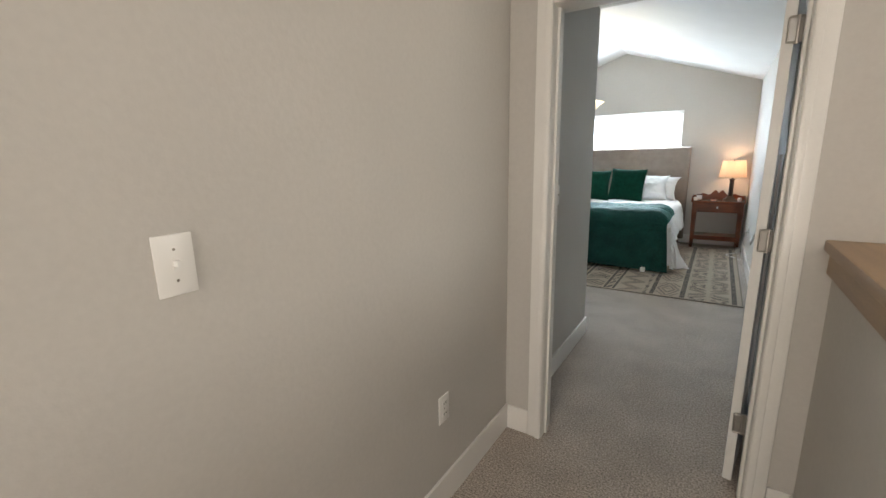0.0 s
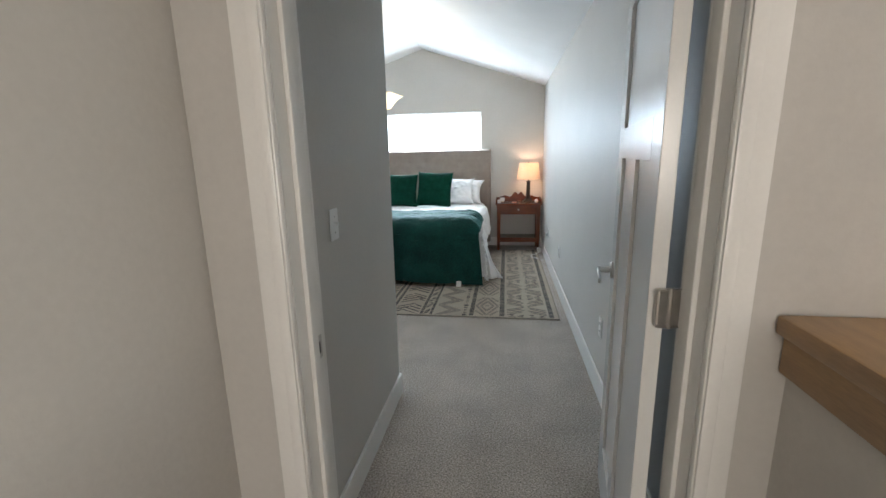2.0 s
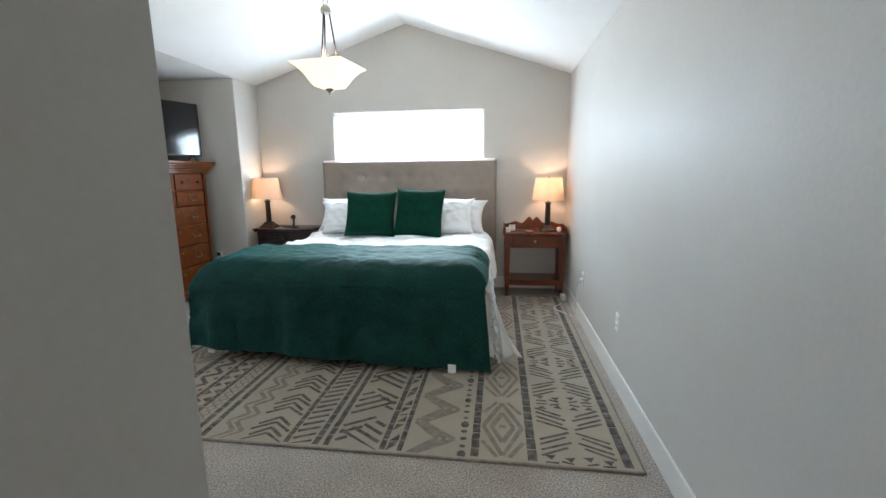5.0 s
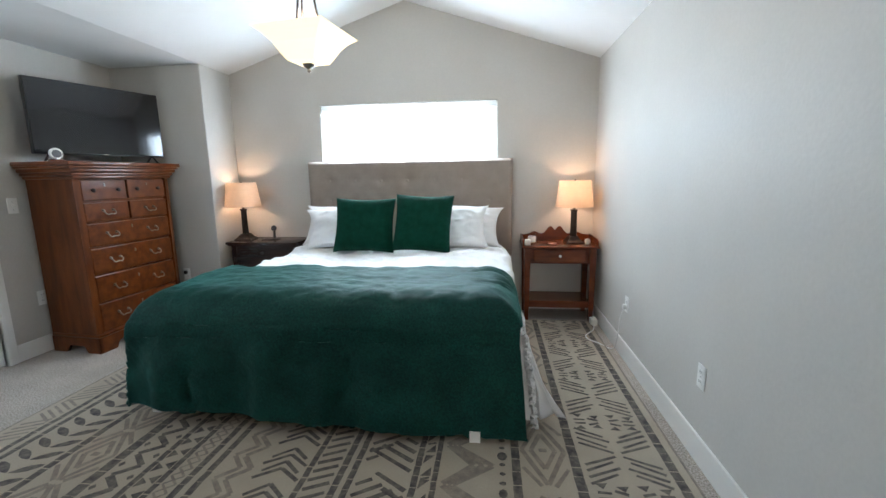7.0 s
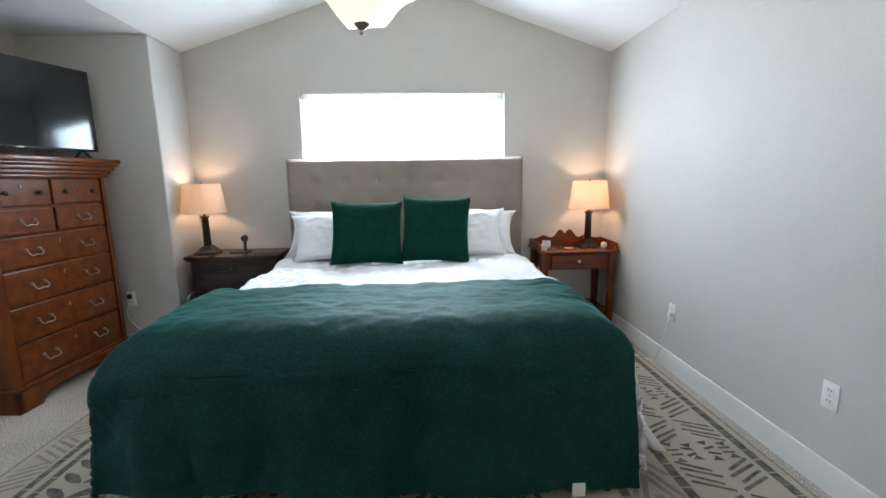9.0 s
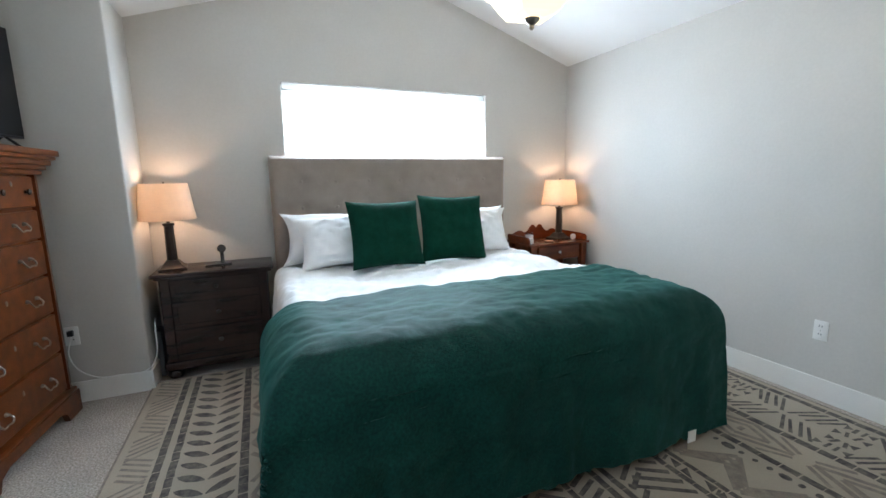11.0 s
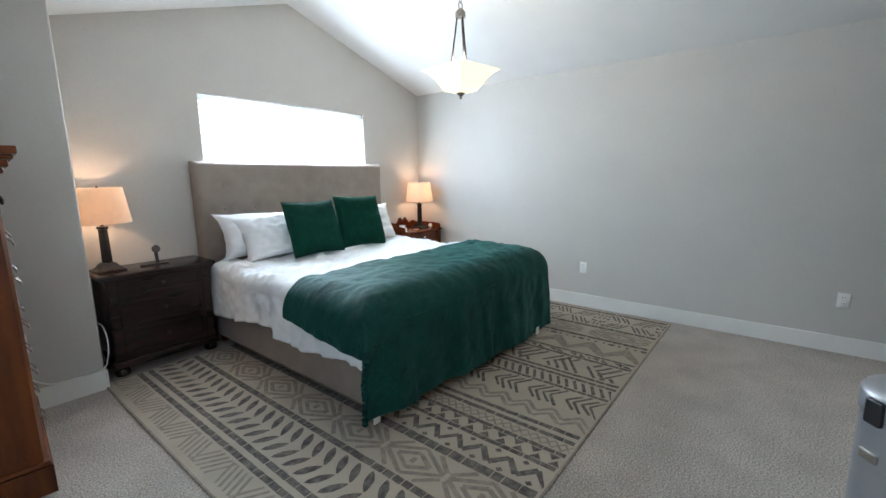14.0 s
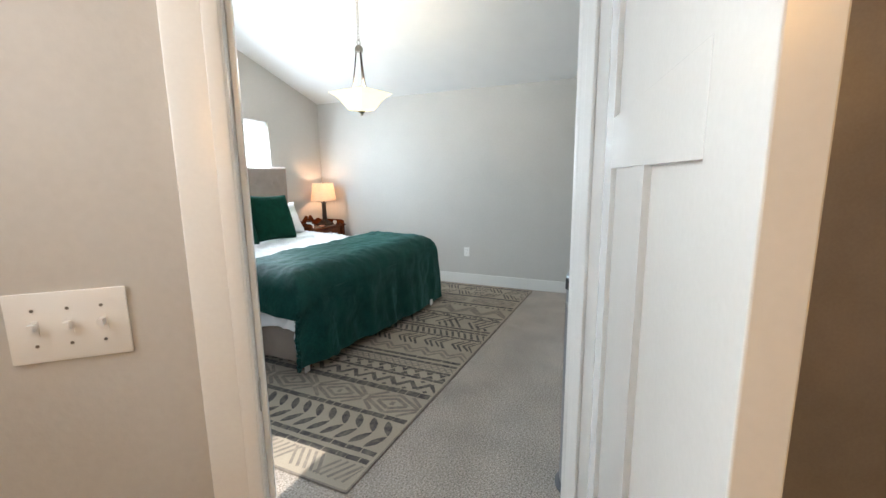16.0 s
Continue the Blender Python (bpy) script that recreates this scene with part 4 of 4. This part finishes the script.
for x in (-0.30, 0.30):
    part("pilaster", bx(x - 0.028, x + 0.028, 0.010, 0.024, 0.135, 0.708, 0.006), ESPRESSO, n1)
    for y in (0.055, 0.335):
        part("bun_foot", lathe([(0.026, 0.0125 if y < 0.1 else 0.0), (0.042, 0.02), (0.05, 0.04), (0.043, 0.062), (0.03, 0.076)], 20), ESPRESSO, n1, smooth=True, m=Matrix.Translation((x, y, 0)))
# charging stand on it
cs = thing("charging_stand", pose(-2.795, 8.03, NLZ, 0, 0, 8), "small black charging stand with round head on the nightstand", "charger")
part("base", bx(-0.085, 0.085, -0.035, 0.035, 0, 0.012, 0.004), BLACKPL, cs, smooth=True)
part("stem", box(B(), -0.012, 0.012, -0.006, 0.006, 0.01, 0.10, 0.004, 2, pose(0.03, 0.015, 0, -8)), BLACKPL, cs)
part("head", lathe([(0.026, -0.007), (0.029, -0.004), (0.029, 0.004), (0.026, 0.007)], 24), BLACKPL, cs, smooth=True, m=pose(0.03, 0.018, 0.118, 70))

# ---------- red-brown nightstand ----------
n2 = thing("nightstand", pose(0.10, 7.845, 0), "red-brown wooden nightstand with one drawer, low shelf and scalloped gallery", "nightstand")
part("top", box(B(), -0.345, 0.345, -0.02, 0.395, 0.703, NRZ, 0.007), REDWOOD, n2, smooth=True)
part("apron", bx(-0.29, 0.29, 0.03, 0.375, 0.555, 0.704), REDWOOD, n2)
d = drawer(n2, -0.235, 0.235, 0.575, 0.69, 0.022, REDWOOD, False)
knob(d, 0, 0.008, 0.632, NICKEL, 0.013)
for x in (-0.295, 0.295):
    for y in (0.025, 0.355):
        bm = lathe([(0.018, 0.0), (0.023, 0.15), (0.026, 0.45), (0.029, 0.56), (0.029, 0.703)], sides=4)
        part("leg", bm, REDWOOD, n2, m=Matrix.Translation((x, y, 0.013 if y < 0.02 else 0.0)))
part("low_shelf", bx(-0.285, 0.285, 0.025, 0.365, 0.175, 0.197, 0.004), REDWOOD, n2)
part("shelf_apron", bx(-0.27, 0.27, 0.03, 0.045, 0.13, 0.176), REDWOOD, n2)
pts = [(-0.335, NRZ)]
for i in range(41):
    u = -1 + 2 * i / 40
    h = 0.058 + 0.082 * math.exp(-((abs(u) - 0.13) / 0.15) ** 2) + 0.030 * math.exp(-((abs(u) - 0.60) / 0.15) ** 2)
    pts.append((u * 0.335, NRZ + h))
pts.append((0.335, NRZ))
part("gallery_back", prism(pts, 'y', 0.372, 0.388), REDWOOD, n2)
for x in (-0.34, 0.326):
    pts = [(0.012, NRZ), (0.012, NRZ + 0.03), (0.022, NRZ + 0.048), (0.045, NRZ + 0.058), (0.10, NRZ + 0.062), (0.372, NRZ + 0.066), (0.372, NRZ)]
    part("gallery_side", prism(pts, 'x', x, x + 0.014), REDWOOD, n2)
# small things on it
cd = thing("candle_jar", pose(-0.145, 7.99, NRZ), "glass candle jar with wax on the nightstand", "candle")
part("jar", lathe([(0.034, 0), (0.036, 0.004), (0.036, 0.095), (0.033, 0.095), (0.033, 0.006)], 24), GLASS, cd, smooth=True)
part("wax", lathe([(0.032, 0.007), (0.032, 0.06), (0.030, 0.062)], 24), WAX, cd, smooth=True)
part("label", lathe([(0.0364, 0.02), (0.0366, 0.075)], 24, close=True), MATBOARD, cd)
jb = thing("small_box", pose(-0.19, 7.92, NRZ), "small clear trinket box on the nightstand", "box")
part("box_body", bx(-0.025, 0.025, -0.03, 0.03, 0, 0.05, 0.004), MATBOARD, jb)
dh = thing("trinket_dish", pose(0.04, 7.93, NRZ), "small rose ceramic dish on the nightstand", "dish")
part("dish", lathe([(0.02, 0), (0.035, 0.006), (0.042, 0.013), (0.038, 0.012), (0.018, 0.006)], 24), PINK, dh, smooth=True)
ck = thing("bedside_ball", pose(0.365, 7.97, NRZ), "small white round gadget on the nightstand", "gadget")
part("shell", lathe([(0.012, 0), (0.024, 0.012), (0.027, 0.028), (0.02, 0.047), (0.005, 0.053)], 20), PLASTIC, ck, smooth=True)

# ---------- chest of drawers ----------
DX, DY0, DY1 = -3.635, 6.82, 7.69
DC, DHW = (DY0 + DY1) / 2, (DY1 - DY0) / 2
ch = thing("chest_of_drawers", pose(DX, DC, 0, 0, 0, 85.5), "tall cherry wood chest of drawers with pewter handles", "dresser")
# local: x along the front, -y towards the room, y to the wall
part("side", bx(-DHW, -DHW + 0.03, 0.0, 0.45, 0.12, 1.42, 0.003), CHERRYV, ch)
part("side", bx(DHW - 0.03, DHW, 0.0, 0.45, 0.12, 1.42, 0.003), CHERRYV, ch)
part("carcass", bx(-DHW + 0.03, DHW - 0.03, 0.018, 0.44, 0.12, 1.42), CHERRY, ch)
for s in (-1, 1):
    bm = prism([(s * DHW, 0.002), (s * (DHW - 0.045), -0.012), (s * (DHW - 0.05), 0.02), (s * (DHW - 0.004), 0.03)], 'z', 0.15, 1.40)
    part("corner_pilaster", bm, CHERRYV, ch)
bm = B()
for i, (o, a, b) in enumerate(((0.012, 1.395, 1.42), (0.028, 1.42, 1.445), (0.045, 1.445, 1.475), (0.062, 1.475, 1.495), (0.075, 1.495, 1.528))):
    box(bm, -DHW - o, DHW + o, -0.012 - o, 0.46, a, b, 0.006, 2)
part("cornice", bm, CHERRY, ch, smooth=True)
bm = prism([(-DHW - 0.014, 0.0), (-DHW + 0.13, 0.0), (-DHW + 0.15, 0.05), (-DHW + 0.21, 0.075), (DHW - 0.21, 0.075), (DHW - 0.15, 0.05), (DHW - 0.13, 0.0), (DHW + 0.014, 0.0), (DHW + 0.014, 0.13), (-DHW - 0.014, 0.13)], 'y', -0.028, 0.0)
part("bracket_base", bm, CHERRY, ch)
for s in (-1, 1):
    x0, x1 = sorted((s * (DHW + 0.014), s * (DHW - 0.012)))
    bm = prism([(-0.028, 0.0), (0.10, 0.0), (0.13, 0.06), (0.27, 0.06), (0.31, 0.0), (0.44, 0.0), (0.44, 0.13), (-0.028, 0.13)], 'x', x0, x1)
    part("side_base", bm, CHERRYV, ch)
part("base_moulding", box(B(), -DHW - 0.010, DHW + 0.010, -0.022, 0.445, 0.13, 0.155, 0.008, 2), CHERRY, ch, smooth=True)


def bail(parent, x, y, z):
    h = tube([(x - 0.042, y - 0.012, z + 0.012), (x - 0.045, y - 0.026, z - 0.006), (x - 0.03, y - 0.03, z - 0.022), (x, y - 0.03, z - 0.018), (x + 0.03, y - 0.03, z - 0.022), (x + 0.045, y - 0.026, z - 0.006), (x + 0.042, y - 0.012, z + 0.012)], 0.0042, "bail_handle", PEWTER, parent)
    for sx in (-0.042, 0.042):
        part("rosette", lathe([(0.011, 0), (0.011, 0.003), (0.006, 0.016), (0.003, 0.018)], 12), PEWTER, h, smooth=True, m=pose(x + sx, y, z + 0.012, 90))


def escutcheon(parent, x, y, z):
    part("keyhole_plate", lathe([(0.010, 0), (0.008, 0.003)], 12), PEWTER, parent, m=pose(x, y, z, 90) @ Matrix.Diagonal((0.8, 1.5, 1, 1)))


XI = DHW - 0.055
rows_d = [(1.225, 1.385, 2, 'knob'), (1.055, 1.205, 2, 'bail'), (0.855, 1.040, 1, 'bail'), (0.635, 0.840, 1, 'bail'), (0.405, 0.620, 1, 'bail'), (0.170, 0.390, 1, 'bail')]
for z0, z1, n, kind in rows_d:
    spans = [(-XI, XI)] if n == 1 else [(-XI, -0.008), (0.008, XI)]
    for a, b in spans:
        dr = drawer(ch, a, b, z0, z1, 0.012, CHERRY, False)
        zc = (z0 + z1) / 2
        if kind == 'knob':
            for x in (a + 0.08, b - 0.08):
                knob(dr, x, -0.004, zc, BRONZE, 0.016)
            escutcheon(dr, (a + b) / 2, -0.004, zc + 0.04)
        elif n == 2:
            bail(dr, (a + b) / 2, -0.004, zc)
        else:
            for x in (a + 0.19, b - 0.19):
                bail(dr, x, -0.004, zc)
            escutcheon(dr, 0, -0.004, zc + 0.045)
# television
TZ = 1.528
tv = thing("television", pose(-3.79, 7.27, TZ, 0, 0, 71), "large flat black television on splayed feet on the chest", "television")
part("housing", box(B(), -0.48, 0.48, 0.0, 0.045, 0.06, 0.625, 0.006, 2), BLACKPL, tv, smooth=True)
part("screen", bx(-0.473, 0.473, -0.003, 0.001, 0.074, 0.618), SCREEN, tv)
part("badge", bx(-0.02, 0.02, -0.004, -0.001, 0.063, 0.071), PEWTER, tv)
for x in (-0.38, 0.38):
    bm = B()
    box(bm, -0.006, 0.006, -0.10, 0.0, -0.006, 0.006, 0.002, 2, pose(x, 0.015, 0.065) @ pose(0, 0, 0, 38))
    box(bm, -0.006, 0.006, 0.0, 0.10, -0.006, 0.006, 0.002, 2, pose(x, 0.03, 0.065) @ pose(0, 0, 0, -38))
    for v in bm.verts:
        v.co.z = max(v.co.z, 0.0)
    part("stand_foot", bm, BLACKPL, tv)
sk = thing("alarm_puck", pose(-3.80, 6.85, TZ, 0, 0, 70), "round white gadget on a small wooden stand on the chest", "gadget")
part("stand", bx(-0.045, 0.045, -0.02, 0.03, 0, 0.014, 0.003), REDWOOD, sk)
part("body", lathe([(0.040, -0.012), (0.044, -0.006), (0.044, 0.006), (0.040, 0.012)], 28), PLASTIC, sk, smooth=True, m=pose(0, 0, 0.057, 82))
part("face", lathe([(0.030, 0), (0.029, 0.002)], 28), STEELDARK, sk, smooth=True, m=pose(0, -0.0122, 0.056, 82))

# ---------- pendant ----------
pd = thing("pendant_light", pose(-1.452, 6.135, 0, 0, 0, -8), "lit square frosted glass bowl pendant on three bronze rods", "pendant lamp")
CUPZ = 2.43
bm = lathe([(0.190, 2.095), (0.182, 2.09), (0.15, 2.065), (0.12, 2.03), (0.098, 1.99), (0.075, 1.955), (0.03, 1.945), (0.03, 1.95), (0.072, 1.96), (0.094, 1.992), (0.115, 2.033), (0.146, 2.07), (0.181, 2.096), (0.190, 2.095)], sides=4, close=True)
ob = part("glass_bowl", bm, FROST, pd, "frosted amber glass bowl, glowing")
ob.data.polygons.foreach_set("use_smooth", [False] * len(ob.data.polygons))
part("finial", lathe([(0.004, 1.905), (0.011, 1.912), (0.008, 1.922), (0.028, 1.938), (0.032, 1.946), (0.02, 1.952)], 18), PEWTER, pd, smooth=True)
for a in range(3):
    an = radians(120 * a + 20)
    tube([(0.022 * math.cos(an), 0.022 * math.sin(an), CUPZ), (0.035 * math.cos(an), 0.035 * math.sin(an), 2.33), (0.075 * math.cos(an), 0.075 * math.sin(an), 2.05)], 0.0055, "rod", BRONZE, pd)
part("hub", lathe([(0.012, 2.415), (0.034, 2.42), (0.034, 2.45), (0.02, 2.468), (0.008, 2.475)], 18), PEWTER, pd, smooth=True)
tube([(0.0, 0, 2.47), (0.018, 0, 2.492), (0, 0, 2.515), (-0.018, 0, 2.492)], 0.0035, "ring", PEWTER, pd, cyclic=True)
PEAK = HC + (RZ - HC) * (1 - abs(-1.452 - RX) / (RX - XJ))
zz = 2.525
i = 0
link = None
while zz < PEAK - 0.03:
    if link is None:
        link = tube([(0.006, 0, -0.014), (0.006, 0, 0.014), (-0.006, 0, 0.014), (-0.006, 0, -0.014)], 0.0018, "chain_link", PEWTER, pd, cyclic=True)
        k = link
    else:
        k = new("chain_link", link.data)
        k.parent = pd
    k.matrix_local = pose(0, 0, zz, 0, 0, 90 * (i % 2))
    zz += 0.026
    i += 1
part("canopy", lathe([(0.02, PEAK - 0.04), (0.055, PEAK - 0.02), (0.062, PEAK + 0.03)], 24), PEWTER, pd, smooth=True)
bulb("pendant_bulb", (-1.452, 6.135, 2.16), 21, (1.0, 0.84, 0.62), 0.06)

# ---------- tall bin ----------
bn = thing("tall_bin", pose(-2.748, 4.105, 0, 0, 0, -52), "tall grey metallic bin with a hinged overhanging lid", "bin")
bn.scale = (0.87, 0.87, 0.99)


def pill(x0, x1, r, rings):
    """A rounded-end column between x0 and x1; rings of (inset, z)."""
    bm = B()
    loops = []
    for d, z in rings:
        row = []
        for i in range(40):
            a = 2 * math.pi * i / 40
            cx = x1 - r if math.cos(a) >= 0 else x0 + r
            row.append(bm.verts.new((cx + (r - d) * math.cos(a), (r - d) * math.sin(a), z)))
        loops.append(row)
    for p, q in zip(loops, loops[1:]):
        for i in range(40):
            j = (i + 1) % 40
            bm.faces.new((p[i], p[j], q[j], q[i]))
    bm.faces.new(loops[0][::-1])
    bm.faces.new(loops[-1])
    return bm


part("foot_plate", pill(-0.14, 0.14, 0.125, [(0.0, 0.0), (0.0, 0.012), (0.018, 0.024), (0.03, 0.027)]), STEELDARK, bn, smooth=True)
part("drum", pill(-0.07, 0.12, 0.094, [(0.004, 0.026), (0.0, 0.05), (0.0, 0.858), (0.004, 0.868), (0.016, 0.872), (0.03, 0.86), (0.07, 0.852)]), STEEL, bn, smooth=True)
part("back_column", pill(-0.122, 0.045, 0.082, [(0.004, 0.026), (0.0, 0.04), (0.0, 0.945)]), STEEL, bn, smooth=True)
part("lid", pill(-0.124, 0.142, 0.096, [(0.006, 0.946), (0.001, 0.95), (0.0, 0.985), (0.008, 0.998), (0.03, 1.006), (0.07, 1.011)]), STEEL, bn, "slightly domed grey lid", smooth=True)
part("hinge_block", bx(-0.131, -0.118, -0.018, 0.018, 0.935, 0.985, 0.004), BLACKPL, bn)
part("rim_clip", bx(-0.127, -0.119, -0.02, 0.02, 0.86, 0.88, 0.003), NICKEL, bn)
for z in (0.30, 0.62):
    part("latch_slot", bx(-0.015, 0.02, -0.0955, -0.08, z, z + 0.008, 0.002), BLACKPL, bn)
part("grip_seam", bx(0.118, 0.1225, -0.03, 0.03, 0.20, 0.80, 0.001), BLACKPL, bn)

# ---------- cords ----------
# white power cord from the east outlet towards the nightstand
cd1 = thing("power_cord", Matrix(), "long white power cord plugged into the outlet", "charger")
tube([(XE - 0.02, 7.06, 0.405), (XE - 0.05, 7.05, 0.33), (XE - 0.045, 7.12, 0.12), (XE - 0.05, 7.22, 0.012), (XE - 0.13, 7.32, 0.016), (XE - 0.2, 7.42, 0.018), (XE - 0.09, 7.65, 0.012), (XE - 0.05, 7.85, 0.03), (XE - 0.03, 8.0, 0.3)], 0.004, "cable", PLASTIC, cd1)
part("plug", bx(XE - 0.035, XE - 0.009, 7.045, 7.075, 0.39, 0.425, 0.005), PLASTIC, cd1, smooth=True)
pw = thing("power_adapter", pose(XE - 0.06, 7.80, 0.0), "white power adapter on the carpet by the nightstand", "adapter")
part("shell", bx(-0.03, 0.03, -0.05, 0.05, 0.0, 0.06, 0.008), PLASTIC, pw, smooth=True)
# second power cord, from the chase outlet round the corner
cd2 = thing("power_cord", Matrix(), "black plug with a white cord along the baseboard", "charger")
tube([(-3.60, YJ - 0.02, 0.44), (-3.61, YJ - 0.05, 0.30), (-3.52, YJ - 0.02, 0.16), (-3.38, YJ - 0.02, 0.142), (XJ - 0.01, YJ - 0.022, 0.15), (XJ + 0.03, YJ + 0.02, 0.20), (XJ + 0.04, YJ + 0.06, 0.40), (XJ + 0.02, YJ + 0.2, 0.42)], 0.004, "cable", PLASTIC, cd2)
part("plug", bx(-3.615, -3.585, YJ - 0.035, YJ - 0.009, 0.435, 0.47, 0.005), BLACKPL, cd2, smooth=True)
ad = thing("power_strip", pose(XJ + 0.022, 8.06, 0.0), "dark power strip standing behind the nightstand", "power strip")
part("body", bx(-0.02, 0.02, -0.07, 0.07, 0.0, 0.33, 0.008), STEELDARK, ad, smooth=True)
